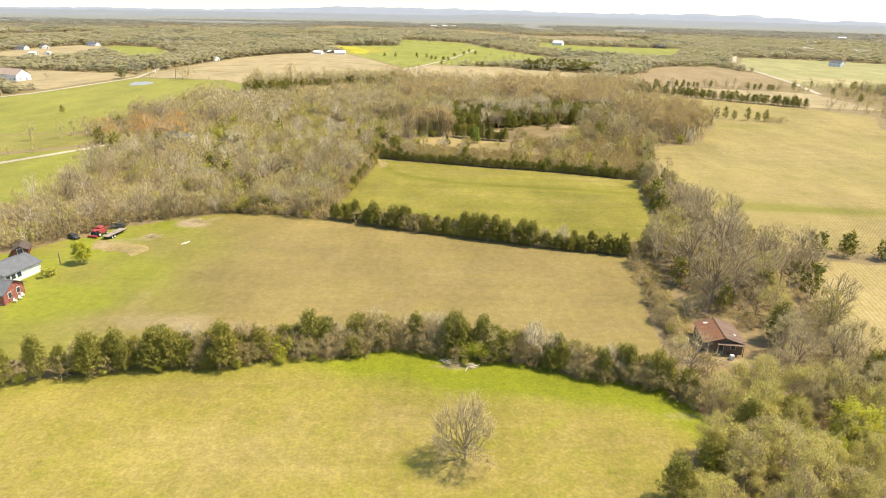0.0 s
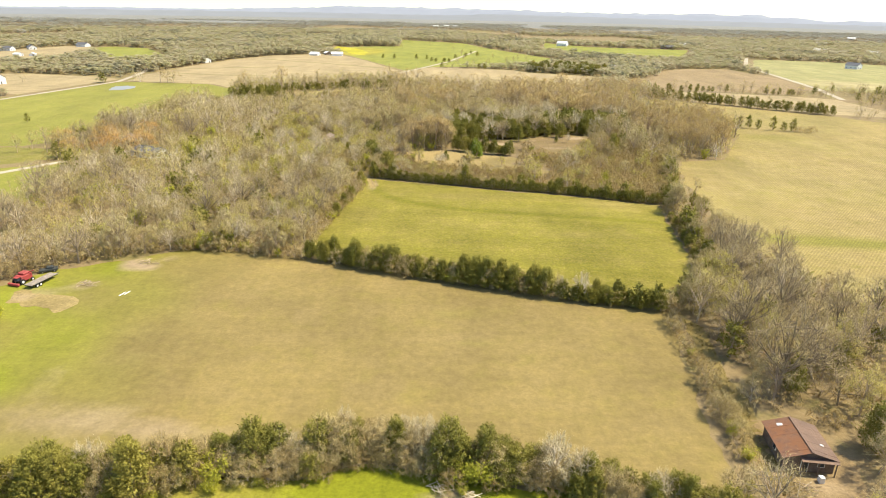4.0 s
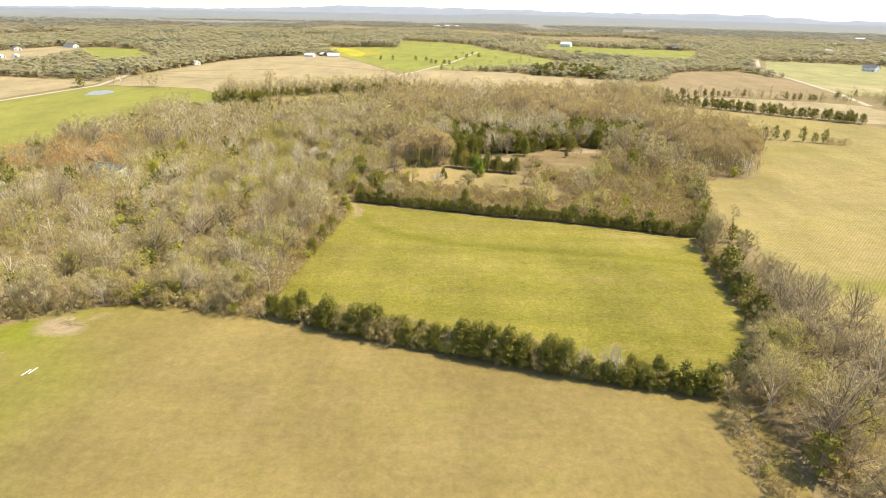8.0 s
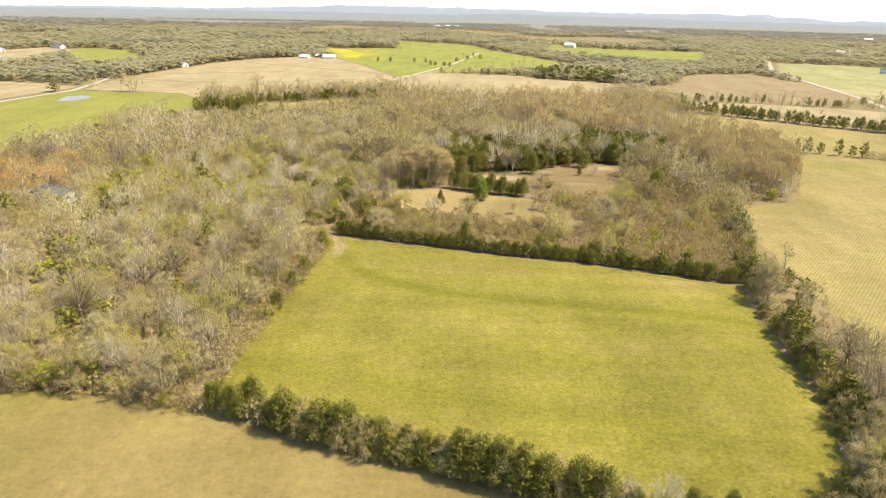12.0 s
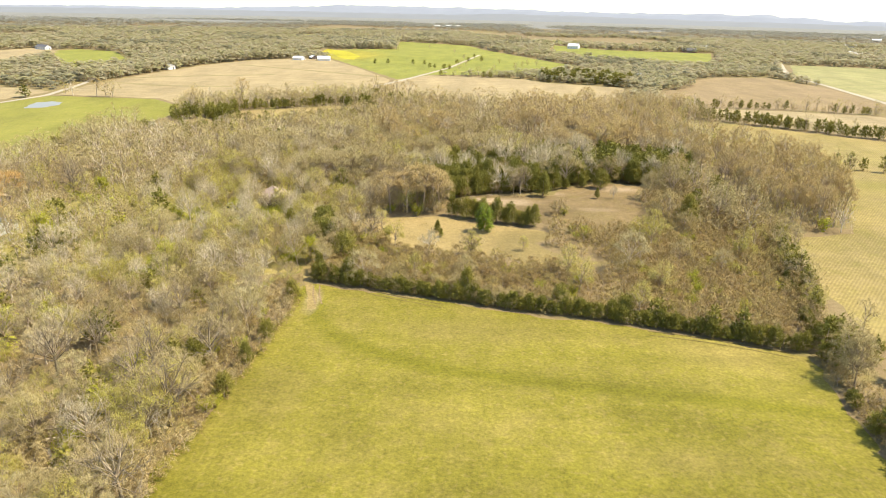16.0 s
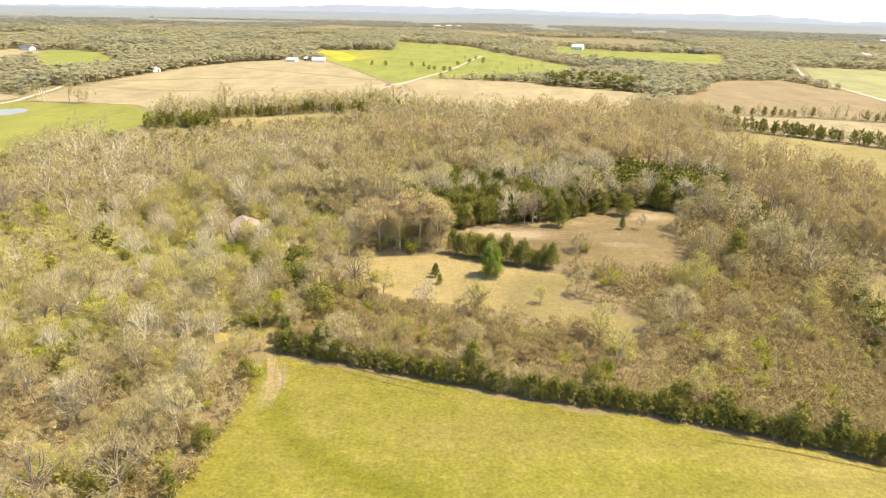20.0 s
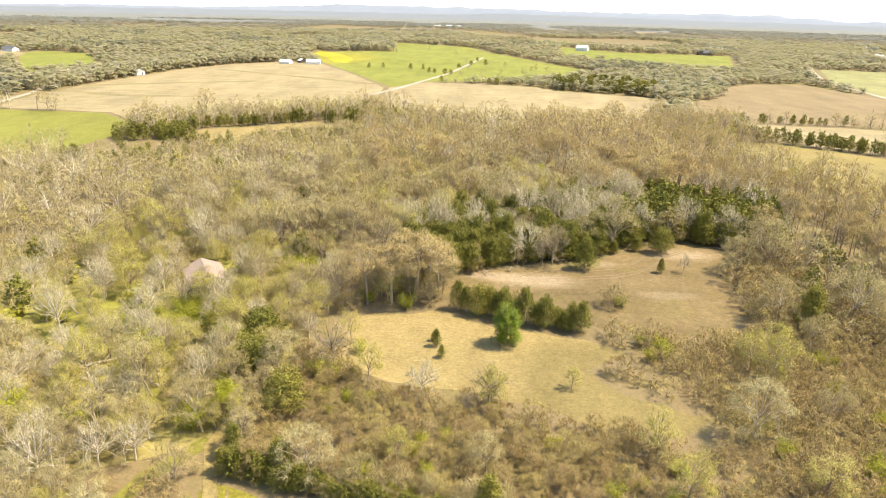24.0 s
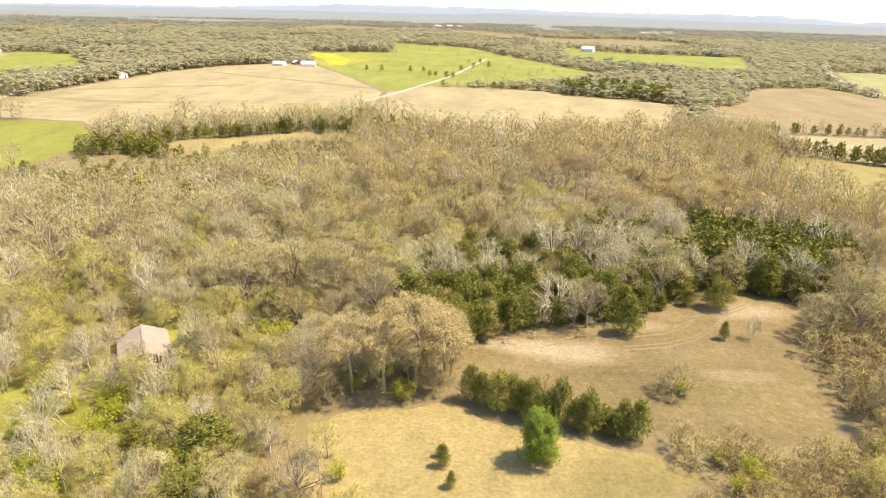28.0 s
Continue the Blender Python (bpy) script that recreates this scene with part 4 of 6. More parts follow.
WHITE = painted("white_paint", (0.78, 0.77, 0.73), (0.62, 0.60, 0.55), 1.2, 0.55, 0, 0.08)
GREYROOF = painted("grey_shingles", (0.135, 0.135, 0.14), (0.18, 0.18, 0.185), 0.8, 0.85, 0, 0.25)
DARKROOF = painted("dark_brown_shingles", (0.10, 0.075, 0.06), (0.14, 0.11, 0.09), 0.9, 0.9, 0, 0.25)
BROWNROOF = painted("faded_red_shingles", (0.34, 0.25, 0.195), (0.43, 0.33, 0.26), 0.9, 0.9, 0, 0.3)
RUST = ribbed("rusty_sheet", (0.25, 0.115, 0.055), (0.22, 0.125, 0.08), (0.14, 0.075, 0.05), 2.2, 1, 0.6, 0.25)
RUSTPALE = ribbed("faded_rusty_sheet", (0.19, 0.125, 0.09), (0.15, 0.10, 0.075), (0.26, 0.17, 0.12), 2.2, 1, 0.6, 0.25)
METAL = ribbed("white_sheet_metal", (0.78, 0.76, 0.71), (0.70, 0.68, 0.63), (0.66, 0.60, 0.53), 1.0, 0, 0.6, 0.0)
BRICK = bricks("red_brick", (0.33, 0.10, 0.07), (0.26, 0.085, 0.06), (0.42, 0.38, 0.33))
PLANK = painted("weathered_planks", (0.16, 0.12, 0.09), (0.24, 0.20, 0.16), 0.9, 0.9, 0, 0.35)
DARKRED = painted("dark_red_boards", (0.17, 0.055, 0.04), (0.12, 0.05, 0.04), 0.9, 0.8, 0, 0.25)
REDPAINT = painted("red_machine_paint", (0.36, 0.06, 0.055), (0.28, 0.10, 0.08), 1.2, 0.55, 0, 0.15)
STEEL = painted("grey_steel", (0.40, 0.39, 0.37), (0.28, 0.25, 0.22), 1.2, 0.5, 0.4, 0.2)
RUBBER = painted("tyre_rubber", (0.025, 0.025, 0.025), (0.05, 0.045, 0.04), 2.0, 0.85, 0, 0.2)
DARK = painted("dark_paint", (0.05, 0.055, 0.05), (0.09, 0.09, 0.08), 1.0, 0.5, 0, 0.2)
POLEWOOD = painted("pole_wood", (0.20, 0.16, 0.12), (0.27, 0.23, 0.18), 1.5, 0.9, 0, 0.25)
BRUSHWOOD = painted("grey_dead_wood", (0.44, 0.34, 0.22), (0.33, 0.25, 0.16), 1.5, 0.9, 0, 0.3)
glass = Nodes("window_glass")
GLASS = glass.done((0.05, 0.06, 0.07), 0.08)
water = Nodes("pond_water")
water.bump(water.noise(water.place(), 0.8, 3), 0.15, 0.05)
WATER = water.done(water.mix(water.noise(water.place(), 0.1), (0.24, 0.25, 0.24), (0.30, 0.30, 0.27)), 0.45)


def house(name, label, m, width, length, eave, ridge, wall, roof, over=0.4, windows=(), doors=(), chimney=None, category="house", sheets=0):
    """A gabled house, its ridge along y: four walls, two roof slopes, openings. windows: (side, along, above, wide, high); side s, n, e or w."""
    root = tagged(new(name), label, category)
    root.matrix_basis = m
    t = 0.16
    walls = {"s": part("wall", gable(width, 0, eave, ridge - 0.1, t, -length / 2), wall, root),
             "n": part("wall", gable(width, 0, eave, ridge - 0.1, t, length / 2), wall, root),
             "e": part("wall", box(t, length - t, eave, width / 2 - t / 2), wall, root),
             "w": part("wall", box(t, length - t, eave, -width / 2 + t / 2), wall, root)}
    fall = (ridge - eave) / (width / 2)
    reach, low = width / 2 + over, eave - fall * over
    for s in (-1, 1):
        if sheets:
            side = new("roof")
            side.parent = root
            for i in range(sheets):
                y0, y1 = -length / 2 - over + (length + 2 * over) * i / sheets, -length / 2 - over + (length + 2 * over) * (i + 1) / sheets
                lift = 0.02 * (i % 2) + rng.uniform(0, 0.02)
                part("roof_sheet", slab([(0.0, y0, ridge + lift + 0.05), (s * reach, y0, low + lift + 0.05), (s * reach, y1 + 0.06, low + lift + 0.05), (0.0, y1 + 0.06, ridge + lift + 0.05)], 0.03),
                     roof[0] if s < 0 else roof[1], side)
        else:
            part("roof", slab([(0, -length / 2 - over, ridge + 0.1), (s * reach, -length / 2 - over, low + 0.1), (s * reach, length / 2 + over, low + 0.1), (0, length / 2 + over, ridge + 0.1)], 0.14), roof, root)
    part("ridge_cap", box(0.3, length + 2 * over, 0.06, 0, 0, ridge + 0.1), roof[1] if sheets else roof, root)
    place = {"s": (0, -length / 2 - t / 2, 0), "n": (0, length / 2 + t / 2, 180), "e": (width / 2, 0, 90), "w": (-width / 2, 0, -90)}
    for what, items in (("window", windows), ("door", doors)):
        for side, u, z, w, h in items:
            x, y, turn = place[side]
            frame_m = Matrix.Translation((x, y, 0)) @ Matrix.Rotation(radians(turn), 4, "Z") @ Matrix.Translation((u, -0.03, z))
            body = part(what, box(w + 0.16, 0.08, h + 0.16, bevel=0.01), WHITE, root)
            body.matrix_basis = frame_m
            part("pane" if what == "window" else "door_panel", box(w, 0.04, h, 0, -0.035, 0.08), GLASS if what == "window" else DARK, body)
    if chimney:
        part("chimney", box(0.7, 0.7, 1.2, chimney[0], chimney[1], ridge - 0.5), BRICK, root)
    return root


def place_at(x, y, turn=0.0, z=0.0):
    return Matrix.Translation((x, y, z)) @ Matrix.Rotation(radians(turn), 4, "Z")


def old_barn():
    """The rusty-roofed shack: open porch front with posts, plank walls, roof sheets out of line."""
    root = house("old_shack", "derelict plank shack with a rusty sheet-metal roof under bare trees", place_at(53.6, 108.9, -6), 6.8, 7.6, 2.4, 3.45, PLANK, (RUST, RUSTPALE), 0.45, sheets=9,
                 doors=(("s", -0.6, 0.0, 0.9, 1.9),), windows=(("w", 0.5, 1.0, 0.8, 0.8), ("s", 1.6, 1.0, 0.8, 0.8)), category="shack")
    for x in (-1.2, 1.0, 3.3):
        part("post", box(0.12, 0.12, 2.28, x, -4.6), PLANK, root)
    part("porch_roof", slab([(-1.4, -3.7, 2.55), (-1.4, -4.8, 2.35), (3.6, -4.8, 2.3), (3.6, -3.7, 2.45)], 0.05), RUSTPALE, root)
    part("roof_patch", slab([(-2.2, 2.6, 2.92), (-1.5, 2.5, 3.14), (-1.5, 3.0, 3.14), (-2.2, 3.2, 2.92)], 0.03), WHITE, root, "loose white sheet patch")
    part("roof_patch", slab([(2.2, -1.5, 2.92), (2.7, -1.5, 2.77), (2.7, -1.1, 2.77), (2.2, -1.1, 2.92)], 0.03), WHITE, root, "loose white sheet patch")


def trailer():
    root = tagged(new("flatbed_trailer"), "worn grey flatbed trailer with twin axles parked on grass", "trailer")
    root.matrix_basis = place_at(-90.4, 163.6, -12) @ Matrix.Scale(0.9, 4)
    part("deck", box(2.3, 8.2, 0.16, 0, 0, 0.95, 0.02), painted("deck_boards", (0.24, 0.20, 0.16), (0.45, 0.39, 0.31), 1.2, 0.8), root)
    for x in (-0.9, 0.9):
        part("rail", box(0.14, 8.2, 0.22, x, 0, 0.72), DARK, root)
    for x in (-1.15, 1.15):
        for y in (-2.6, -1.5):
            tyre = part("wheel", rod((x - 0.13, y, 0.45), (x + 0.13, y, 0.45), 0.45, 18), RUBBER, root)
            part("rim", rod((x - 0.15, y, 0.45), (x + 0.15, y, 0.45), 0.26, 14), WHITE, tyre)
        part("fender", box(0.3, 2.3, 0.06, x, -2.05, 0.96), DARK, root)
    part("drawbar", rod((0, 4.0, 0.8), (0, 5.6, 0.6), 0.09), DARK, root)
    part("jack", rod((0, 5.3, 0.05), (0, 5.3, 0.7), 0.05), STEEL, root)


def red_machine():
    root = tagged(new("farm_machine"), "red farm machine with a box body parked by the woods", "machine")
    root.matrix_basis = place_at(-94.6, 164.0, -14) @ Matrix.Scale(0.86, 4)
    part("body", box(2.4, 3.4, 1.5, 0, 0, 0.7, 0.12), REDPAINT, root)
    part("hopper", box(1.9, 2.0, 0.6, 0, 0.3, 2.2, 0.15), REDPAINT, root)
    part("cab", box(1.3, 1.0, 1.0, 0, -2.0, 1.0, 0.12), GLASS, root)
    part("cab_roof", box(1.45, 1.2, 0.10, 0, -2.0, 2.0, 0.03), REDPAINT, root)
    for x in (-1.25, 1.25):
        for y, r in ((-1.6, 0.75), (1.4, 0.5)):
            tyre = part("wheel", rod((x - 0.18, y, r), (x + 0.18, y, r), r, 20), RUBBER, root)
            part("rim", rod((x - 0.2, y, r), (x + 0.2, y, r), r * 0.5, 14), WHITE, tyre)
    part("header", box(3.4, 0.7, 0.6, 0, -3.2, 0.25, 0.08), REDPAINT, root)
    part("spout", rod((0.9, 0.8, 2.5), (2.0, 1.6, 3.0), 0.13), REDPAINT, root)


def vehicle(name, label, m, paint, bed=False, size=1.0):
    """A car or pickup: body, cabin, windows, wheels, lamps."""
    root = tagged(new(name), label, "vehicle")
    root.matrix_basis = m @ Matrix.Scale(size, 4)
    part("body", box(1.8, 4.6, 0.62, 0, 0, 0.45, 0.12), paint, root)
    y, long = (0.5, 1.7) if bed else (-0.2, 2.6)
    cab = part("cabin", box(1.6, long, 0.62, 0, y, 1.05, 0.2), paint, root)
    part("windscreen", box(1.4, 0.05, 0.42, 0, y + long / 2 + 0.01, 1.13), GLASS, cab)
    part("rear_window", box(1.4, 0.05, 0.42, 0, y - long / 2 - 0.01, 1.13), GLASS, cab)
    for x in (-0.81, 0.81):
        part("side_window", box(0.05, long * 0.75, 0.38, x, y, 1.15), GLASS, cab)
    for x in (-0.82, 0.82):
        for wy in (-1.45, 1.45):
            tyre = part("wheel", rod((x - 0.11, wy, 0.34), (x + 0.11, wy, 0.34), 0.34, 16), RUBBER, root)
            part("rim", rod((x - 0.125, wy, 0.34), (x + 0.125, wy, 0.34), 0.19, 12), STEEL, tyre)
        part("headlight", box(0.35, 0.06, 0.16, x * 0.75, 2.28, 0.75), GLASS, root)
        part("tail_light", box(0.25, 0.06, 0.16, x * 0.8, -2.28, 0.75), REDPAINT, root)


def utility_pole(x, y, high=9.5, turn=0.0):
    root = tagged(new("utility_pole"), "grey wooden utility pole with one crossarm", "pole", "poles along the lane")
    root.matrix_basis = place_at(x, y, turn)
    part("post", rod((0, 0, -0.5), (0, 0, high), 0.17, 8, 0.12), POLEWOOD, root)
    if high < 5:
        return
    part("crossarm", box(2.4, 0.12, 0.14, 0, 0.1, high - 0.7), POLEWOOD, root)
    for dx in (-1.0, 0.0, 1.0):
        part("insulator", rod((dx, 0.1, high - 0.56), (dx, 0.1, high - 0.36), 0.06, 6), WHITE, root)


def debris_heap(x, y, r, count, label, mat):
    """A heap of dead branches and boards."""
    root = tagged(new("brush_pile"), label, "pile")
    root.matrix_basis = place_at(x, y)
    for i in range(count):
        a, o = rng.uniform(0, 6.28), rng.uniform(0, r)
        b, k = rng.uniform(0, 6.28), rng.uniform(0.5, 1.3)
        z = 0.15 + 0.45 * (1 - o / r)
        part("branch", rod((o * math.cos(a) - k * math.cos(b), o * math.sin(a) - k * math.sin(b), z + rng.uniform(-0.1, 0.3)),
                           (o * math.cos(a) + k * math.cos(b), o * math.sin(a) + k * math.sin(b), z + rng.uniform(-0.1, 0.3)), 0.06, 5, 0.03), mat, root)


def fallen_tree(x, y, turn, long):
    """A pale dead trunk on the ground with broken limbs."""
    root = tagged(new("fallen_tree"), "pale fallen dead tree lying among brush", "tree", "fallen trees")
    root.matrix_basis = place_at(x, y, turn)
    part("trunk", rod((0, 0, 0.35), (long, 0, 0.5), 0.26, 8, 0.1), M_PALEBARK, root)
    for i in range(5):
        u, s = 0.35 + 0.14 * i, 1 if i % 2 else -1
        part("limb", rod((long * u, 0, 0.45), (long * u + 1.3, s * 1.4, 1.0 + 0.3 * (i % 3)), 0.1, 6, 0.03), M_PALEBARK, root)


def patio_chair(x, y, turn):
    root = tagged(new("patio_chair"), "white plastic patio chair beside the brick house", "chair", "patio chairs")
    root.matrix_basis = place_at(x, y, turn)
    part("seat", box(0.55, 0.5, 0.06, 0, 0, 0.42, 0.015), WHITE, root)
    part("backrest", box(0.55, 0.06, 0.55, 0, 0.26, 0.45, 0.015), WHITE, root)
    for dx in (-0.24, 0.24):
        for dy in (-0.2, 0.2):
            part("leg", box(0.05, 0.05, 0.42, dx, dy), WHITE, root)


def far_building(name, label, x, y, turn, width, length, eave, ridge, wall, roof, category="barn"):
    n = max(2, int(length / 4))
    wins = [] if category == "barn" else [(s, -length / 2 + length * (i + 0.5) / n, 1.0, 1.0, 1.1) for s in "ew" for i in range(n)]
    house(name, label, place_at(x, y, turn), width, length, eave, ridge, wall, roof, 0.5, windows=wins + [("s", -width / 4, 1.0, 1.0, 1.1)] * (category != "barn"), doors=(("s", width / 5, 0.0, 1.0, 2.0),), category=category)


def build_things():
    old_barn()
    house("brick_house", "red brick ranch house with a grey shingle roof", place_at(-99.3, 122.8, 90), 6.8, 15.0, 2.6, 4.4, BRICK, GREYROOF, 0.5,
          windows=(("s", -1.4, 0.9, 1.0, 1.2), ("s", 1.4, 0.9, 1.0, 1.2), ("w", 3.0, 0.9, 1.4, 1.2), ("w", -3.0, 0.9, 1.4, 1.2)), doors=(("w", 0.0, 0.0, 1.0, 2.05),), chimney=(1.2, 2.0))
    house("white_annex", "long white garage building with a grey shingle roof", place_at(-100.6, 134.8, -16.5), 8.4, 9.2, 2.6, 4.1, WHITE, GREYROOF, 0.45,
          windows=(("e", -2.5, 0.9, 1.0, 1.1), ("e", -1.0, 0.9, 1.0, 1.1)), doors=(("e", -3.8, 0.0, 0.9, 2.0),), category="garage")
    house("garden_shed", "low dark brown wooden shed with a dark roof", place_at(-107.0, 149.5, 25), 3.4, 4.6, 1.6, 2.5, DARKRED, DARKROOF, 0.25, doors=(("s", 0, 0, 1.2, 1.8),), category="shed")
    trailer()
    red_machine()
    vehicle("pickup_truck", "dark green pickup parked at the wood edge", place_at(-100.0, 160.6, 60), DARK, True, 0.85)
    vehicle("pickup_truck", "dull dark pickup behind the trailer", place_at(-92.6, 170.0, -60), DARK, True, 0.85)
    vehicle("car", "white car parked beside the wooded house", place_at(-63.5, 319.4, 70), WHITE)
    vehicle("car", "dark car parked in the house yard", place_at(-103.5, 141.5, 80), DARK)
    for i, (x, y) in enumerate(((-69.7, 157.4), (-68.9, 158.0))):
        ob = part("pipe", rod((x, y, 0.1), (x + 0.4, y + 2.0, 0.1), 0.085, 10), WHITE, None)
        tagged(ob, "white plastic drain pipe lying on grass", "pipe", "pipes on the lawn")
    for x, y, turn in ((-90.6, 121.2, 100), (-90.4, 122.6, 80), (-90.8, 124.0, 60)):
        patio_chair(x, y, turn)
    box_ob = part("appliance", box(0.7, 0.7, 0.95, 54.0, 103.0, 0, 0.04), WHITE, None)
    tagged(box_ob, "discarded white kitchen appliance before the shack", "appliance")
    debris_heap(51.2, 101.6, 1.4, 14, "grey heap of boards and branches before the shack", BRUSHWOOD)
    debris_heap(46.0, 101.5, 1.6, 12, "pale scattered dead branches on bare ground", BRUSHWOOD)
    debris_heap(-80.1, 163.1, 2.2, 22, "grey brush pile on the lawn", BRUSHWOOD)
    debris_heap(-72, 177, 2.6, 18, "low heap of cleared branches on bare soil", BRUSHWOOD)
    debris_heap(12, 336, 2.2, 16, "pale brush pile at the clearing's edge", BRUSHWOOD)
    debris_heap(18, 338.5, 1.8, 14, "pale brush pile at the clearing's edge", BRUSHWOOD)
    debris_heap(1.2, 99.8, 1.3, 14, "grey dead branches at the hedge foot", M_PALEBARK)
    debris_heap(5.0, 98.6, 1.2, 12, "pale dead branches at the hedge foot", M_PALEBARK)
    for x, y, turn, long in ((-52, 203, -50, 7), (-54, 205, 20, 5), (-60, 290, 30, 8), (-44, 285, 150, 7), (-70, 276, 10, 6), (-35, 275, 80, 7), (-66, 262, 60, 7)):
        fallen_tree(x, y, turn, long)
    far_building("wooded_house", "house with a faded reddish roof among trees", -51.5, 326.5, 28, 7.4, 10.0, 2.5, 4.1, PLANK, BROWNROOF, "house")
    far_building("wooded_house", "low grey-roofed house hidden among bare trees", -122.5, 293.0, 70, 8, 13, 2.6, 4.2, WHITE, GREYROOF, "house")
    far_building("wooded_house", "low brown-roofed house hidden among bare trees", -139.0, 317.0, 60, 8, 11, 2.6, 4.2, PLANK, BROWNROOF, "house")
    far_building("metal_barn", "long white sheet-metal barn on the stubble field's edge", -173, 892, 70, 8, 12, 2.3, 4.4, METAL, METAL)
    far_building("metal_barn", "bright white sheet-metal barn beside a field", -144, 893, 95, 9, 14, 2.5, 5.0, METAL, METAL)
    far_building("metal_barn", "grey-white machinery barn beside a field", -160, 910, 30, 7, 10, 2.2, 4.2, PLANK, METAL)
    far_building("farm_building", "weathered low farm building beside trees", -268, 752, 60, 8, 16, 3.0, 4.8, WHITE, METAL)
    far_building("white_farmhouse", "large white farmhouse on a green field", 498, 842, 30, 10, 15, 4.5, 7.5, WHITE, GREYROOF, "house")
    far_building("white_farmhouse", "white farmhouse in the far meadow", 208, 1244, 60, 11, 18, 5.0, 8.5, WHITE, METAL, "house")
    far_building("wooded_house", "white house among trees beyond the stubble", 190, 758, 70, 9, 18, 3.2, 5.2, WHITE, METAL, "house")
    far_building("far_house", "grey-roofed house at the meadow's end", 388, 1210, 80, 11, 22, 3.5, 7.0, BRICK, GREYROOF, "house")
    far_building("manor_house", "large white-fronted brick house beside a lane", -352, 526, 72, 13, 26, 5.0, 9.0, WHITE, BROWNROOF, "house")
    for x, y, turn in ((-606, 905, 60), (-560, 868, 80), (-548, 900, 40), (-518, 970, 70), (-588, 1090, 60), (-640, 1080, 30)):
        far_building("far_house", "white house in the far settlement", x, y, turn, 9, 17, 3.2, 5.8, WHITE, GREYROOF, "house")
    for x, y, turn in ((-494, 787, 75), (-480, 792, 20)):
        far_building("farm_shed", "small pale shed on the settlement's field", x, y, turn, 6, 9, 2.4, 3.8, WHITE, METAL, "barn")
    for x, y, turn in ((-860, 1370, 50), (-910, 1377, 70), (640, 1180, 50), (670, 1230, 70), (720, 1160, 30), (1110, 1880, 60), (820, 1500, 50), (560, 1560, 70), (452, 1330, 60)):
        far_building("far_house", "pale house in the far countryside", x, y, turn, 11, 20, 3.4, 6.2, WHITE, METAL, "house")
    for x, y in ((-45, 2330), (-8, 2350), (22, 2340)):
        far_building("far_warehouse", "white warehouse far off towards the hills", x, y, 85, 10, 18, 4, 6, METAL, METAL, "warehouse")
    for x, y, t in ((-155, 284, 60), (-196, 262, 60), (-240, 250, 70), (-93.3, 142.5, 10)):
        utility_pole(x, y, 8.5 if x < -100 else 3.0, t)


PADS = {"house_pad": [(-112, 114), (-90.5, 114), (-90.5, 128), (-94, 140), (-112, 146)], 
        "cottage_yard": [(-57, 318), (-46, 318), (-45, 333), (-57, 333)], "west_house_yard": [(-132, 286), (-114, 286), (-114, 300), (-132, 300)],
        "north_house_yard": [(-147, 310), (-131, 310), (-131, 325), (-147, 325)]}
OPEN.update(PADS)
strip("track_field", [(-24.5, 250), (-25.5, 256), (-27.5, 262), (-30.5, 271), (-29, 281), (-26, 290), (-21, 297)], 1.9, M_CLEAR, "pale dirt track leading through a gap into the woods", 0.07, "track", 2.0)
strip("lane_west", [(-296, 426), (-287, 449), (-272, 525), (-266, 558), (-278, 625), (-300, 700)], 4.0, M_GRAVEL, "pale gravel lane between fields", 0.08)
strip("lane_meadow", [(-240, 205), (-176, 243), (-160, 268), (-150, 284), (-142, 300), (-130, 302)], 3.4, M_GRAVEL, "pale gravel lane across the meadow", 0.08)
strip("lane_parkland", [(-57, 650), (-39, 697), (-21, 755), (1, 828), (43, 1044)], 4.0, M_GRAVEL, "pale gravel lane through the parkland", 0.08, step=8.0)
strip("lane_east", [(440, 1010), (362, 830), (348, 730), (327, 610), (305, 530)], 5.0, M_GRAVEL, "pale farm road beside a green field", 0.08, step=8.0)
field("dirt_pad", [(-93.5, 157.5), (-91.4, 153), (-88.6, 152.2), (-86.2, 151.0), (-82, 150.2), (-78.5, 148.8), (-77.6, 152), (-77.2, 155), (-80.5, 157.4), (-84.1, 158.4), (-88, 158.2), (-91.5, 159.8)], M_CLEAR, "patch of pale trodden soil on the lawn", 1.0, lift=0.06,
      wear=lambda x, y: (0.8 * blob(x, y, -82, 152.5, 5, 4), 0.2 + 0 * x, 0.5 * blob(x, y, -90, 156, 4, 3)))
field("pond", [(-252, 525), (-246, 531), (-238, 528), (-234, 518), (-237, 506), (-245, 503), (-251, 512)], WATER, "small grey-blue farm pond", 3.0, lift=0.09)
field("yard_grass", [(-78, 300), (-66, 313), (-60, 315), (-46, 311), (-41, 303), (-50, 301), (-62, 297)], M_LAWN, "sunlit green grass beside the wooded house", 2.5)
for line in ([(-284, 646), (-256, 635), (-219, 623), (-164, 626)], [(-268, 667), (-239, 686), (-198, 705), (-157, 721)], [(-217, 814), (-168, 786), (-108, 752), (-58, 721)]):
    strip("grass_waterway", line, 7.0, M_WATERWAY, "dull green grass strip across the stubble", 0.07, "grass", 8.0)
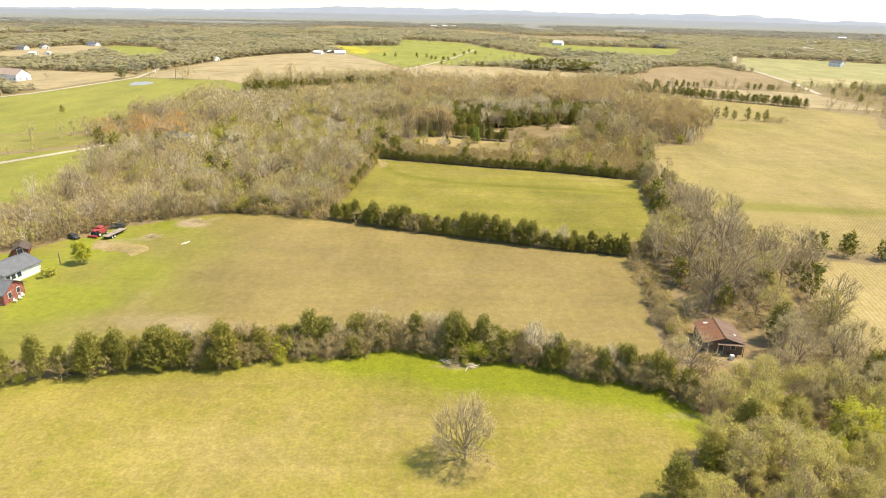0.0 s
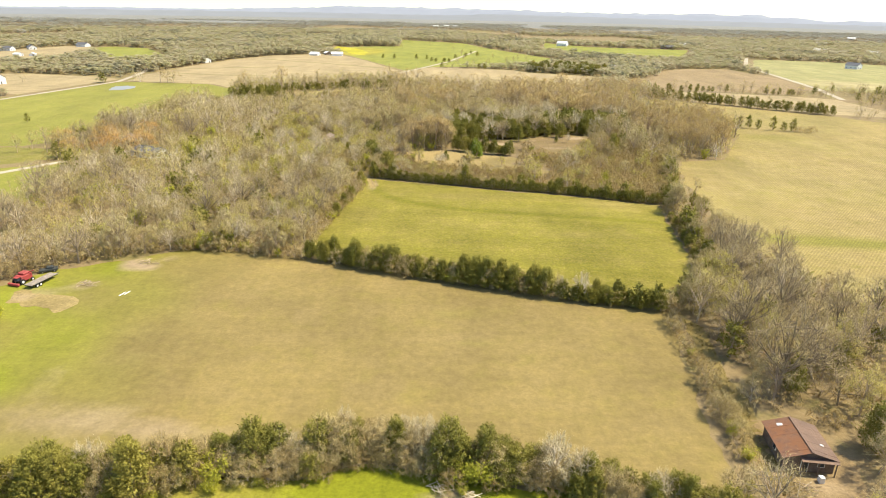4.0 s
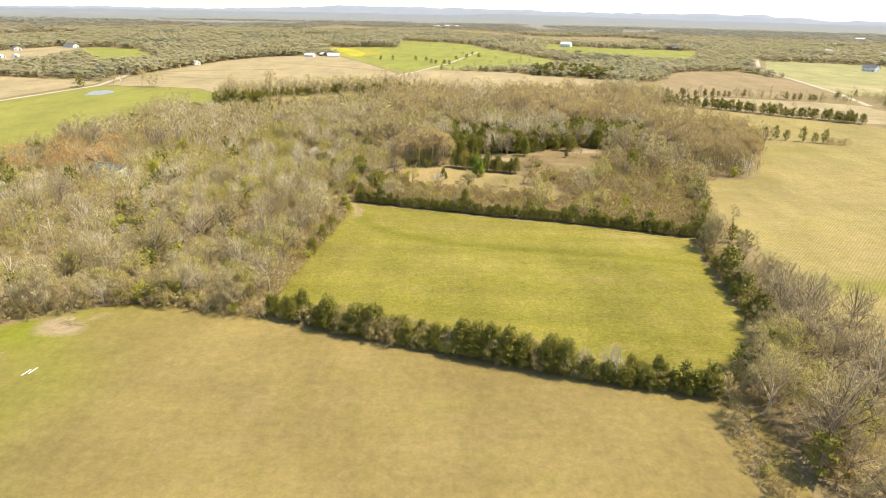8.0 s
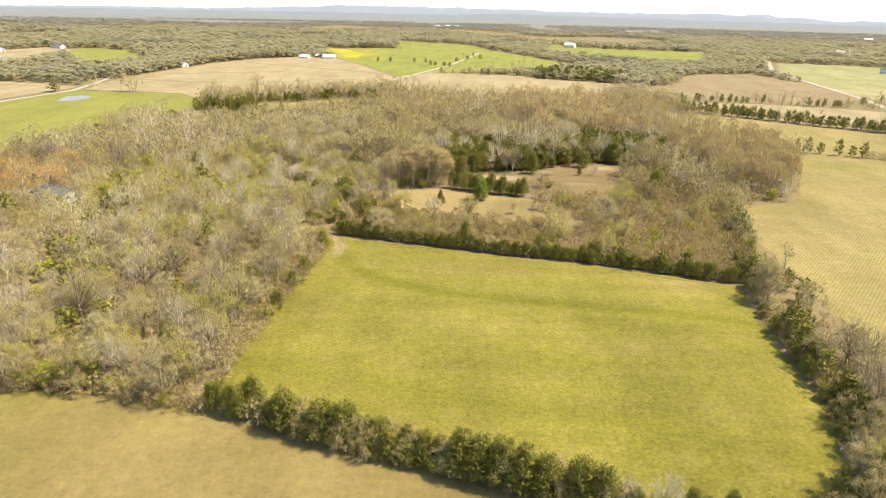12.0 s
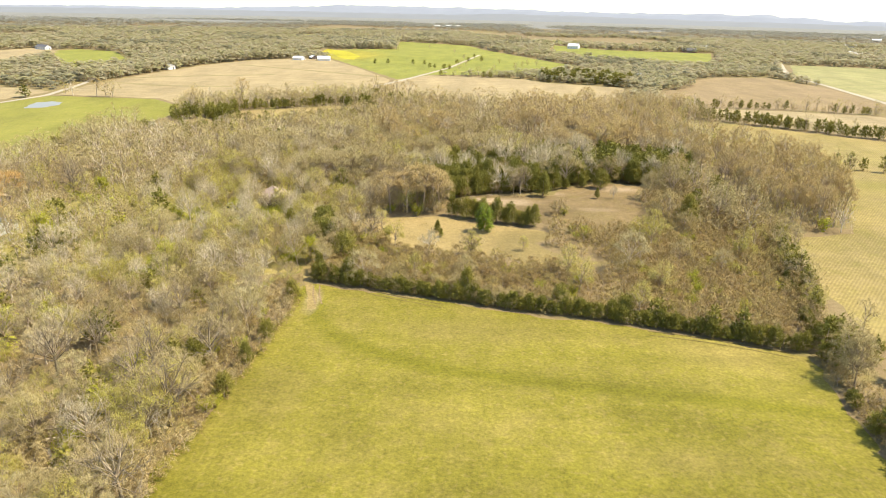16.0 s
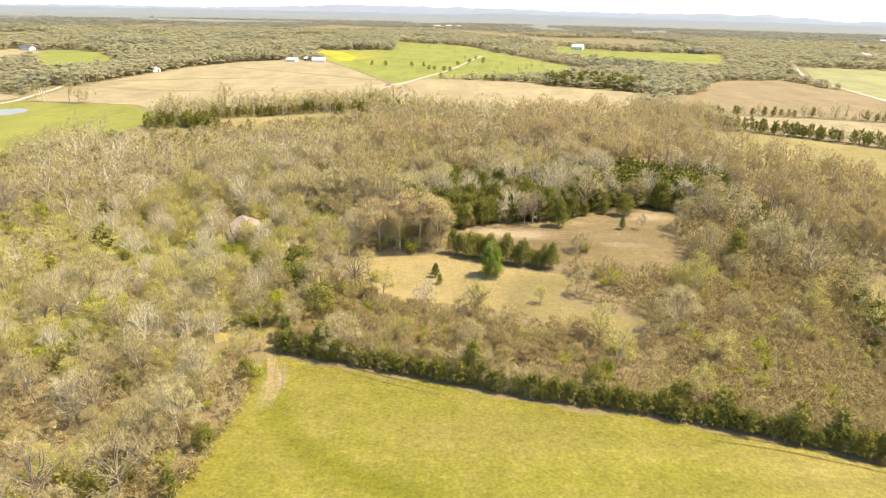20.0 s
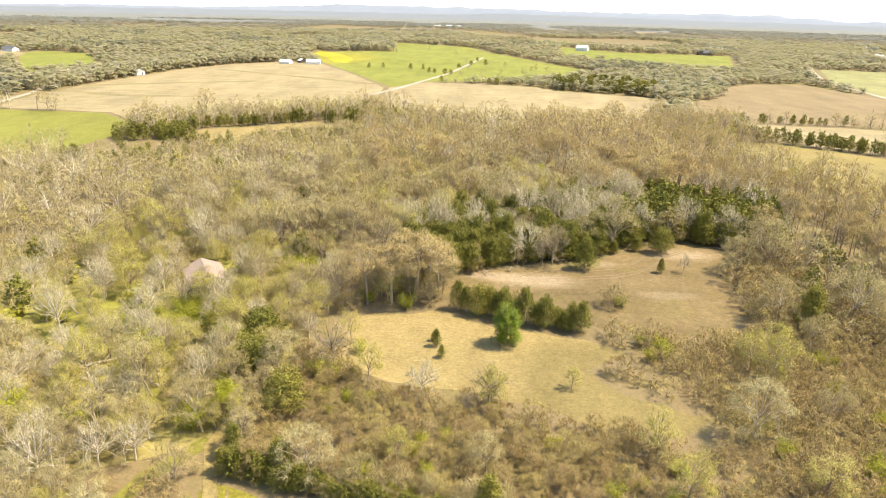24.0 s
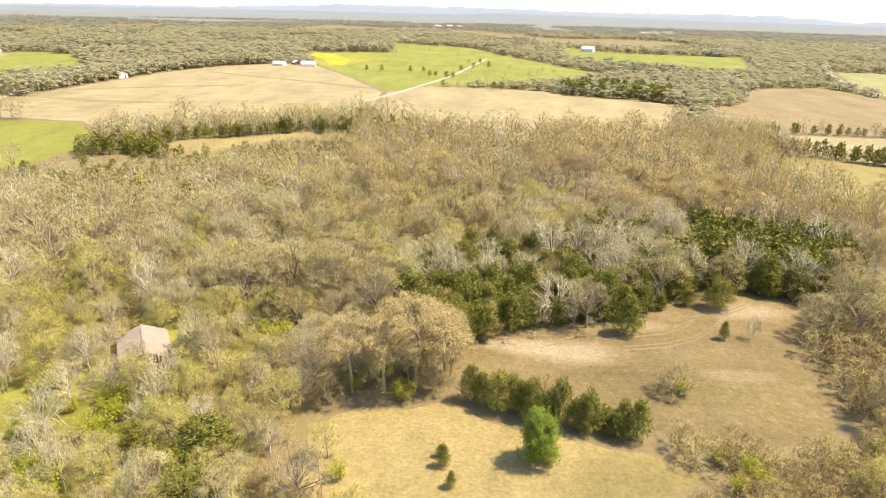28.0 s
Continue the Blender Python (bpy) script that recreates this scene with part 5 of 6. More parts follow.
for dx, dy in ((0, 0), (0.4, 1.6)):
    for line in (((-14, 258.6), (-6.6, 255.6), (2.8, 252.2)), ((44, 242.2), (53.5, 240.2), (62, 237.4), (69, 234.6))):
        strip("wheel_track", [(x + dx, y + dy) for x, y in line], 0.3, M_TRACK, "dull wheel track along the hedge foot", 0.08, "track", 1.5)
    strip("wheel_track", [(x + dx * 3.5, y) for x, y in ((-26.5, 262), (-25.6, 257), (-24.2, 252.5))], 0.35, M_RUT, "pale wheel track at the field gate", 0.10, "track", 1.5)
strip("grass_lane", [(-31, 272), (-37, 264), (-40.5, 250), (-44, 244), (-53, 230), (-60, 216)], 2.6, M_LAWN, "narrow sunlit grass lane inside the wood's edge", 0.06, "track", 2.0)
for line in ([(34, 334), (42, 335.5), (48.6, 338.5), (55, 344), (60, 350.5), (67, 355), (75, 357)], [(20, 335), (27, 338), (36, 339), (44, 341), (50, 345), (54, 350)]):
    for dx, dy in ((0, 0), (0.5, 1.5)):
        strip("wheel_track", [(x + dx, y + dy) for x, y in line], 0.45, M_RUT, "pale wheel track across bare soil", 0.07, "track", 1.0)
OPEN["cedar_row"] = [(0, 313), (10, 311), (32, 304), (35, 311), (20, 316), (2, 321)]
build_things()


THICKET = [(-26, 268), (-11, 264), (20, 255), (49, 248), (72, 240), (88, 262), (96, 296), (66, 308), (46, 304), (36, 309), (30, 312), (38, 300), (46, 280), (40, 272), (23, 276), (12, 282), (-7, 286), (-22, 296)]
CEDARWOOD = [(-4, 332), (5, 336), (20, 343), (34, 344), (42, 350), (50, 358), (62, 362), (78, 358), (96, 362), (102, 392), (70, 398), (40, 394), (10, 376), (-10, 360)]
TANWOOD = [(82, 312), (122, 312), (132, 326), (160, 392), (150, 450), (140, 500), (150, 545), (40, 535), (20, 470), (60, 420), (80, 375)]
GLADERIM = [(-150, 470), (-112, 470), (-100, 482), (-86, 506), (-58, 528), (0, 530), (5, 545), (-45, 556), (-70, 546), (-104, 524), (-124, 515), (-134, 500)]
EASTBRUSH = [(70, 338), (82, 354), (100, 348), (103, 312), (97, 297), (66, 308), (68, 322)]
YARD = [(-80, 300), (-40, 306), (-42, 330), (-64, 340), (-100, 318)]
EASTWOOD = [(46, 160), (58, 168), (68, 178), (72, 200), (84, 200), (94, 160), (94, 152), (84, 130), (80, 110), (82, 92), (88, 55), (30, 55), (33, 68), (44, 80), (44, 92), (40, 98), (48, 120)]


def choose(pairs):
    shares = np.array([s for _, s in pairs], float)
    return pairs[rng.choice(len(pairs), p=shares / shares.sum())][0]


def plant_woods():
    """The near woods, by their parts."""
    reseed(21)
    fx, fy = spread(-260, 165, 345, 582, 6.0)
    nx, ny = spread(-260, 200, 150, 345, 4.1)
    x, y = np.concatenate((nx, fx)), np.concatenate((ny, fy))
    ok = clear_of(x, y, 1.2) & (x > np.interp(y, (150, 180, 226, 258, 300, 582), (-128, -132, -132, -146, -175, -260))) & ~inside(EASTWOOD, x, y)
    ok &= ~((x > 45) & (y < 300)) & ~((x > -36) & (y < 264))
    x, y = x[ok], y[ok]
    thick, ever, tan, rim, yard, brush = (inside(p, x, y) for p in (THICKET, CEDARWOOD, TANWOOD, GLADERIM, YARD, EASTBRUSH))
    for i, (px, py) in enumerate(zip(x, y)):
        green = noise.noise((px * 0.02, py * 0.02, 5)) + 0.35 * (px < -45 and py < 350)
        if thick[i] or ever[i] or brush[i]:
            continue
        if 18 < px < 80 and 258 < py < 322:
            SHRUB.grow(px, py, rng.uniform(0.6, 1.0), 1.2)
            continue
        if rim[i]:
            kind = choose(((CEDAR, 6), (BARE, 2), (LEAFING, 1)))
        elif tan[i]:
            kind = choose(((TALL, 5), (LEAFING, 2 if px > 105 else 0.4), (BARE, 2), (PALE, 0.6), (CEDAR, 0.2)))
        elif yard[i] and rng.uniform() < 0.25:
            continue
        elif -200 < px < -35 and 345 <= py < 430:
            kind = choose(((BARE, 5), (PALE, 2), (LEAFING, 1.3), (CEDAR, 0.4), (DOME, 1)))
        elif -115 < px < -28 and 262 < py < 345:
            kind = choose(((BARE, 2.0), (PALE, 2.4), (LEAFING, 2.4), (CEDAR, 0.4), (FRESH, 0.15), (BUSH, 1.3), (SHRUB, 1.2), (DOME, 2.2)))
        elif py < 345 and green < 0.32:
            kind = choose(((BARE, 2.6), (DARKTREE, 1.2), (DOME, 2.6), (SHRUB, 2.0), (LEAFING, 1.4), (PALE, 0.7), (CEDAR, 0.2), (BUSH, 0.4)))
        elif green > 0.32:
            kind = choose(((BARE, 3), (PALE, 1.6), (LEAFING, 1.6), (CEDAR, 0.25), (FRESH, 0.1), (BUSH, 0.5), (SHRUB, 1), (DOME, 1)))
        else:
            kind = choose(((BARE, 7), (PALE, 1.0), (TALL, 1.5 if py > 380 else 0.3), (LEAFING, 1.3), (CEDAR, 0.25), (SHRUB, 0.8), (DOME, 1)))
        south = float(np.interp(px, (-150, -111, -103, -89, -60, -20), (480, 478, 484, 509, 530, 545))) - py
        if -105 < px < -50 and -2 < south < 12 and rng.uniform() < 0.6:
            continue
        if -155 < px < -40 and -2 < south < 48:
            kind = choose(((CEDAR, 3), (SHRUB, 2), (DOME, 1)))
        short = min(1.0, max(0.32, south / 55)) if -155 < px < -40 and south > -2 else 1.0
        if py < 345 and kind in (BARE, PALE, LEAFING, TALL):
            short = rng.uniform(0.6, 0.85)
        if kind is BUSH:
            short = rng.uniform(1.0, 1.7)
        if tan[i] and px > 92:
            kind.grow(px, py, rng.uniform(0.75, 1.05), 1.0)
            continue
        kind.grow(px, py, short * rng.uniform(0.72, 1.12), 1.1 if short >= 0.6 and py < 345 else 1.35 if short == 1 else min(2.0, 0.9 / short))
    x, y = spread(-12, 104, 328, 400, 3.9)
    ok = inside(CEDARWOOD, x, y) & clear_of(x, y, 0.5)
    for px, py in zip(x[ok], y[ok]):
        choose(((CEDAR, 8), (PALE, 1.5), (DOME, 1.4), (BARE, 0.5)) if px < 58 else ((CEDAR, 9), (PALE, 1))).grow(px, py, rng.uniform(0.85, 1.25), 1.1)
    edge = [(-36, 190), (-33, 217), (-30, 250), (-31, 262), (-52, 262), (-58, 230), (-60, 192)]
    x, y = spread(-62, -28, 188, 264, 2.9)
    ok = inside(edge, x, y) & clear_of(x, y, 0.5)
    for px, py in zip(x[ok], y[ok]):
        choose(((SHRUB, 5), (DOME, 3), (CEDAR, 0.12), (BUSH, 0.3))).grow(px, py, rng.uniform(0.55, 0.9))
    x, y = spread(62, 104, 295, 356, 2.8)
    ok = inside(EASTBRUSH, x, y) & clear_of(x, y, 0.4)
    for px, py in zip(x[ok], y[ok]):
        choose(((SHRUB, 7), (DOME, 2), (BARE, 0.3), (CEDAR, 0.3))).grow(px, py, rng.uniform(0.9, 1.3), 1.1)
    x, y = spread(-30, 100, 235, 315, 2.3)
    ok = inside(THICKET, x, y) & clear_of(x, y, 0.5)
    for px, py in zip(x[ok], y[ok]):
        choose(((SHRUB, 9), (BARE, 0.12), (LEAFING, 0.14), (BUSH, 0.5))).grow(px, py, rng.uniform(0.5, 0.8) if px < 46 and py < 291 else rng.uniform(0.65, 1.1))


def plant_hedges():
    reseed(22)
    row(HEDGE1[:3], 3.0, ((CEDAR, 4), (DOME, 3)), 0.72, 0.98, 0.8, 3.0)
    seen = HEDGE1[2:]
    sequence(seen, "ccCdccCCCdcCddCgddddcdssddsdcggcdddccddcdddd", 2.5, 2.6)
    sequence(seen, "dDddccCc-cCdDd-ccCCdCDDcDpDpCcCcccpccdcc-dcd", 2.5, 5.0)
    row(seen, 2.4, ((DOME, 4), (CEDAR, 2)), 0.7, 0.95, 0.6, 3.9)
    sequence(seen, "d-cdsd-dsdcds-dcdsdsdDpdd-sdcsdcd-dsdcdsd-sd", 2.5, 6.6)
    row(HEDGE1, 4.0, ((SHRUB, 2), (BUSH, 1)), 0.4, 0.7, 1.0, 1.2)
    row(HEDGE2[:3], 2.0, ((SHRUB, 4), (BUSH, 1.2), (DOME, 2)), 0.5, 0.9, 0.7, 1.0)
    row(HEDGE2[:3], 2.2, ((DOME, 3), (SHRUB, 3), (BARE, 1)), 0.55, 0.9, 0.7, 2.4)
    sequence(HEDGE2[2:], "ddcccdcCcCCdccdcgCCCCCcCCpdccddccdds", 2.55, 2.3, 0.4, 0.84, 0.96)
    sequence(HEDGE2[2:], "sdcdccdcdccscdcccCcCCcdccddpcccddcds", 2.55, 3.6, 0.5, 0.84, 0.96)
    row(HEDGE2[3:], 1.7, ((SAPLING, 5), (DOME, 1.5)), 0.8, 1.05, 0.4, 2.2)
    row(HEDGE2[3:], 2.3, ((DOME, 3), (CEDAR, 2), (SHRUB, 1)), 0.6, 0.8, 0.5, 4.2)
    top = [(-26, 264), (-11, 260), (20, 251), (35, 248), (49, 244), (72, 236)]
    row(top, 1.5, ((SAPLING, 1),), 0.7, 1.05, 0.5, 1.5)
    row(top, 1.6, ((DOME, 2), (SHRUB, 2), (BUSH, 0.4)), 0.38, 0.55, 0.5, 1.2)
    row(top, 1.6, ((DOME, 3), (SAPLING, 2.5), (SHRUB, 1)), 0.5, 0.75, 0.6, 2.6)
    row(top, 2.4, ((DOME, 3), (SHRUB, 2), (CEDAR, 1.4), (BARE, 0.2), (LEAFING, 0.3)), 0.6, 0.9, 1.0, 3.8)
    side = [(54, 158), (65, 168), (68, 180), (71, 195), (73, 212), (76, 228), (80, 246), (86, 262), (90, 280), (97, 298)]
    row(side, 2.2, ((CEDAR, 3), (DOME, 2.5), (SHRUB, 1), (BARE, 0.8)), 0.6, 1.0, 1.5)
    row([(x - 2.5, y) for x, y in side], 1.9, ((SHRUB, 3), (SAPLING, 2.5), (BUSH, 0.5)), 0.6, 0.95, 1.0)
    row(side, 3.0, ((SHRUB, 3), (BARE, 1.2), (CEDAR, 1), (LEAFING, 0.5)), 0.6, 0.9, 2.0, 3.0)
    row([(x + 7, y) for x, y in side[:7]], 3.6, ((SHRUB, 3), (BARE, 2), (CEDAR, 1)), 0.6, 0.9, 2.0)
    row([(98, 158), (117, 157), (180, 154), (240, 152)], 2.6, ((CEDAR, 4), (BARE, 1.2), (SHRUB, 1)), 0.7, 1.0, 1.4)
    row([(48.5, 150), (47.5, 135), (46.5, 123), (45.5, 104)], 1.5, ((SHRUB, 4), (BUSH, 0.4), (DOME, 1.5)), 0.45, 0.75, 0.7)
    row([(-34.5, 188), (-34.5, 201), (-32.5, 217), (-29.5, 241), (-29, 256)], 1.8, ((SHRUB, 3), (DOME, 1.5), (CEDAR, 0.7), (BUSH, 0.4)), 0.45, 0.8, 0.7)
    row([(-40, 188), (-40, 201), (-38, 217), (-35, 241), (-34, 258)], 2.2, ((SHRUB, 3), (BARE, 1.5), (LEAFING, 0.5)), 0.6, 1.0, 1.2)
    row([(-72, 186), (-80, 181), (-93, 175), (-99, 167), (-104, 160), (-110, 154), (-126, 147)], 2.2, ((SHRUB, 4), (DOME, 2), (BARE, 1), (BUSH, 0.6), (LEAFING, 0.5)), 0.6, 1.0, 1.2)
    row([(-72, 189), (-80, 184), (-93, 178), (-101, 170), (-106, 163), (-112, 157), (-128, 150)], 2.2, ((SHRUB, 3), (DOME, 3), (BARE, 1)), 0.6, 1.0, 1.2)
    row([(-40, 186), (-55, 188), (-69, 187)], 3.0, ((SHRUB, 3), (BARE, 1), (CEDAR, 1), (BUSH, 1)), 0.5, 0.9, 1.2)
    for i, px in enumerate((164, 167, 171.5, 176, 183, 188, 192)):
        CEDAR.grow(px, 396 - (px - 164) * 0.42, (0.7, 0.8, 0.9, 0.8, 0.95, 0.75, 0.9)[i], 0.9)
    row([(194, 383.5), (201, 380)], 1.6, ((SHRUB, 1),), 0.8, 1.0, 0.4)
    row([(152, 534), (158, 515), (185, 496), (210, 476), (250, 447)], 2.4, ((CEDAR, 5), (DOME, 2), (BARE, 0.6)), 0.75, 1.0, 1.5)
    row([(154, 538), (160, 519), (187, 500), (212, 480), (252, 451)], 3.0, ((CEDAR, 4), (DOME, 1.5), (BARE, 1)), 0.65, 0.95, 1.5)
    row([(150, 558), (174, 571), (225, 567), (278, 552)], 2.8, ((CEDAR, 3), (BARE, 1.5), (DOME, 1.5)), 0.55, 0.85, 1.5)
    row([(-150, 478), (-132, 484), (-118, 482), (-106, 476), (-96, 482)], 3.0, ((CEDAR, 5), (DOME, 1)), 0.45, 0.7, 3.0)
    row([(-148, 486), (-134, 492), (-126, 490)], 3.0, ((CEDAR, 1),), 0.5, 0.75, 3.0)
    row([(-128, 503), (-120, 516), (-102, 524), (-68, 546), (-30, 556)], 2.4, ((CEDAR, 4), (BARE, 1)), 0.55, 0.8, 1.0)
    row([(-150, 500), (-132, 518), (-110, 532), (-68, 554), (-30, 566)], 3.0, ((BARE, 4), (LEAFING, 1), (CEDAR, 1.5), (DOME, 2)), 0.6, 0.85, 2.0)
    row([(-154, 508), (-134, 530), (-108, 543), (-68, 563), (-30, 574)], 3.0, ((BARE, 4), (LEAFING, 1), (DOME, 1)), 0.6, 0.9, 2.0)
    row([(-3, 330), (8, 339.5), (20, 343.5), (33, 345.5), (42, 352), (50, 360), (60, 363.5), (70, 363), (82, 357)], 2.6, ((CEDAR, 5), (DOME, 0.6)), 0.75, 1.15, 1.2, 1.5)
    row([(5, 316.5), (11, 314), (19, 311.5), (30, 308.5)], 2.0, ((CEDAR, 1),), 0.6, 0.95, 0.9)


def plant_east():
    reseed(23)
    x, y = spread(165, 400, 150, 645, 7.5)
    ok = clear_of(x, y, 4.0)
    for px, py in zip(x[ok], y[ok]):
        choose(((BARE, 2), (DOME, 2.5), (LEAFING, 1), (CEDAR, 0.8), (SHRUB, 1))).grow(px, py, rng.uniform(0.6, 0.9))
    x, y = spread(28, 98, 55, 205, 3.3)
    ok = inside(EASTWOOD, x, y) & clear_of(x, y, 0.8) & ~((np.abs(x - 53) < 7) & (np.abs(y - 107) < 9))
    for px, py in zip(x[ok], y[ok]):
        low = py < 92
        if px < 52 and py > 100:
            choose(((SHRUB, 2), (BUSH, 1))).grow(px, py, rng.uniform(0.4, 0.7))
        elif low:
            choose(((LEAFING, 4.0), (BARE, 1.0), (SHRUB, 1.6), (DOME, 1.8), (CEDAR, 0.9), (PALE, 0.2), (FRESH, 0.5), (BUSH, 1.6))).grow(px, py, rng.uniform(0.55, 0.9))
        else:
            if rng.uniform() < 0.75:
                choose(((DARKTREE, 2.6), (BARE, 0.7), (SHRUB, 5), (DOME, 2.2), (CEDAR, 0.9), (LEAFING, 0.5))).grow(px, py, rng.uniform(0.7, 1.1))
    for px, py, s in ((58, 124, 1.5), (66, 132, 1.4), (60, 142, 1.4), (70, 150, 1.45), (66, 165, 1.4), (76, 160, 1.35), (74, 178, 1.3)):
        DARKTREE.grow(px, py, s * 0.95, 1.0)


def plant_singles():
    """Trees that stand alone."""
    reseed(24)
    BARE.grow(-49.5, 318.5, 0.6, 1.1), BARE.grow(-54.5, 319, 0.55, 1.1)
    CEDAR.grow(31, 66, 0.9), CEDAR.grow(33, 64, 0.75)
    FRESH.grow(-88.5, 143.5, 0.95, 0.9), YOUNG.grow(14, 303, 1.0), BUSH.grow(-91.4, 135.6, 0.8, 1.6)
    CEDAR.grow(1, 301, 0.42, 0.9), CEDAR.grow(2, 297, 0.30), CEDAR.grow(0.5, 303, 0.25)
    SHRUB.grow(39, 321, 0.6, 1.3)
    LONE.grow(3.8, 73.6, 1.2, 1.05)
    CEDAR.grow(46, 352, 0.6)
    for px, py, s in ((-14, 318, 0.9), (-9, 319, 1.02), (-4, 320, 1.05), (1, 322, 0.95), (-6, 325, 1.0), (-1, 326, 0.9)):
        TALL.grow(px, py, s, 1.5)
    for px, py, s in ((-22, 280, 1.0), (-31, 300, 1.2), (-30, 290, 1.0)):
        CEDAR.grow(px, py, s, 1.3)
    for px, py in ((-66, 187.5), (-63, 187), (-57, 186.5), (-51, 186.5), (-68, 188)):
        BUSH.grow(px, py, 0.8, 1.2)
    for px, py, s in ((-70, 302, 0.95), (-55.5, 304, 0.9), (-69, 316, 0.8), (-58, 345, 1.1), (-59, 322, 0.8), (-52, 357, 0.9), (-84, 317, 0.8), (-42, 306, 0.7), (-61, 290, 0.8), (-36, 284, 0.75), (-47, 294, 0.7)):
        PALE.grow(px, py, s)
    for px, py, s in ((-78, 335, 1.0), (-66, 306, 0.55), (-40, 316, 0.6)):
        LEAFING.grow(px, py, s, 1.3)
    for px, py in ((-52, 314), (-49, 313), (-60, 305), (-50, 305), (-66, 301), (-72, 307), (-46, 303), (-56, 311)):
        BUSH.grow(px, py, rng.uniform(0.6, 1.0), 1.3)
    for px, py, s in ((-44, 317, 0.8), (-43, 311, 0.75), (-57, 313, 0.7), (-52, 316.5, 0.65), (-47.5, 316, 0.6)):
        PALE.grow(px, py, s, 1.1)
    for px, py, s in ((2, 104.5, 0.75), (-1, 106, 0.7), (17, 101, 0.7), (20.5, 100, 0.65), (30, 96.5, 0.65), (-20, 104, 0.6), (-45, 100, 0.6)):
        PALE.grow(px, py, s, 0.95)
    for px, py in ((-135, 308), (-139, 306), (-131, 311), (-128, 314), (-118, 284), (-123, 283), (-112, 287), (-127, 285), (-133, 306)):
        BARE.grow(px, py, rng.uniform(0.65, 0.85), 1.2)
    CEDAR.grow(-28, 290, 1.1, 1.15), CEDAR.grow(-41, 301, 0.7, 1.2), CEDAR.grow(-44, 334, 0.9)
    for px, py in ((-50, 311.5), (-48.6, 313.8), (-46.7, 315.5), (-45, 318), (-49.3, 307), (-51, 296), (-30.7, 294.8), (-44, 313), (-47, 310)):
        BUSH.grow(px, py, rng.uniform(0.8, 1.2), 1.3)
    CEDAR.grow(54.6, 339.5, 0.45, 0.9), CEDAR.grow(36.3, 340.7, 0.95, 1.15), CEDAR.grow(58.8, 353.2, 1.0, 1.1), CEDAR.grow(52.6, 354.2, 0.5, 1.2), PALE.grow(60.2, 339.8, 0.5, 0.7), DOME.grow(38.6, 320.4, 0.8, 1.3), BUSH.grow(40.2, 320.2, 0.7, 1.2)
    for px, py in ((-165, 305), (-155, 321), (-135, 323), (-134, 294), (-150, 286), (-126, 295), (-144, 302), (-146, 312), (-128, 306), (-138, 286)):
        BUDDING.grow(px + rng.uniform(-2, 2), py + rng.uniform(-2, 2), rng.uniform(0.95, 1.15), 1.3)
    for px, py, s in ((-71, 348, 1.1), (-70, 327, 0.95), (-66, 321, 0.85), (-63, 350, 0.9), (48, 80, 0.8), (41, 73, 0.7), (34, 66, 0.6), (41, 68, 0.7), (45, 63, 0.7), (52, 70, 0.75)):
        LEAFING.grow(px, py, s, 1.25)
    FRESH.grow(61, 77, 1.0, 1.4), FRESH.grow(57, 74, 0.8, 1.3), FRESH.grow(38, 72, 0.6, 1.4), FRESH.grow(50, 84, 0.6, 1.3)
    LEAFING.grow(-15, 302, 0.6), BUSH.grow(-13, 298, 0.9), BUSH.grow(-19, 290, 1.1), BUSH.grow(-15, 289, 0.9), LEAFING.grow(52, 263, 0.8, 1.1), LEAFING.grow(24, 288, 0.4)
    for px, py in ((-81, 861), (-67, 865), (-39, 861), (-26, 859), (-19, 823), (-14, 826), (-6, 750), (-4, 817), (2, 812), (10, 886), (33, 982), (40, 926), (34, 736), (40, 737), (24, 921)):
        CEDAR.grow(px, py, rng.uniform(0.6, 0.85), 1.25)
    for px, py, s in ((-180, 295, 0.7), (-174, 264, 0.5), (-181, 258, 0.5), (-178, 302, 0.8), (-190, 288, 0.8), (-200, 275, 0.6), (-215, 262, 0.7), (-168, 296, 0.9)):
        (BARE if s > 0.65 else LEAFING).grow(px, py, s)
    CEDAR.grow(-157, 287, 0.9, 1.2), CEDAR.grow(-160, 289, 0.7, 1.2), CEDAR.grow(-273, 547, 1.0, 1.3), BARE.grow(-330, 536, 0.9), LEAFING.grow(-258, 566, 0.8), CEDAR.grow(-220, 366, 0.6)
    for px, py in ((-60, 324), (-42, 326), (-61, 333), (-43, 336), (-62, 329)):
        choose(((LEAFING, 1), (BARE, 1), (PALE, 1), (BUSH, 1))).grow(px, py, rng.uniform(0.6, 0.9))
    for px, py in ((-74, 1104), (-31, 1154), (8, 1080), (19, 934), (12, 800), (50, 830), (70, 810), (82, 850), (90, 880), (60, 900), (30, 770), (100, 870), (20, 860), (45, 790)):
        BARE.grow(px, py, rng.uniform(0.5, 0.75))


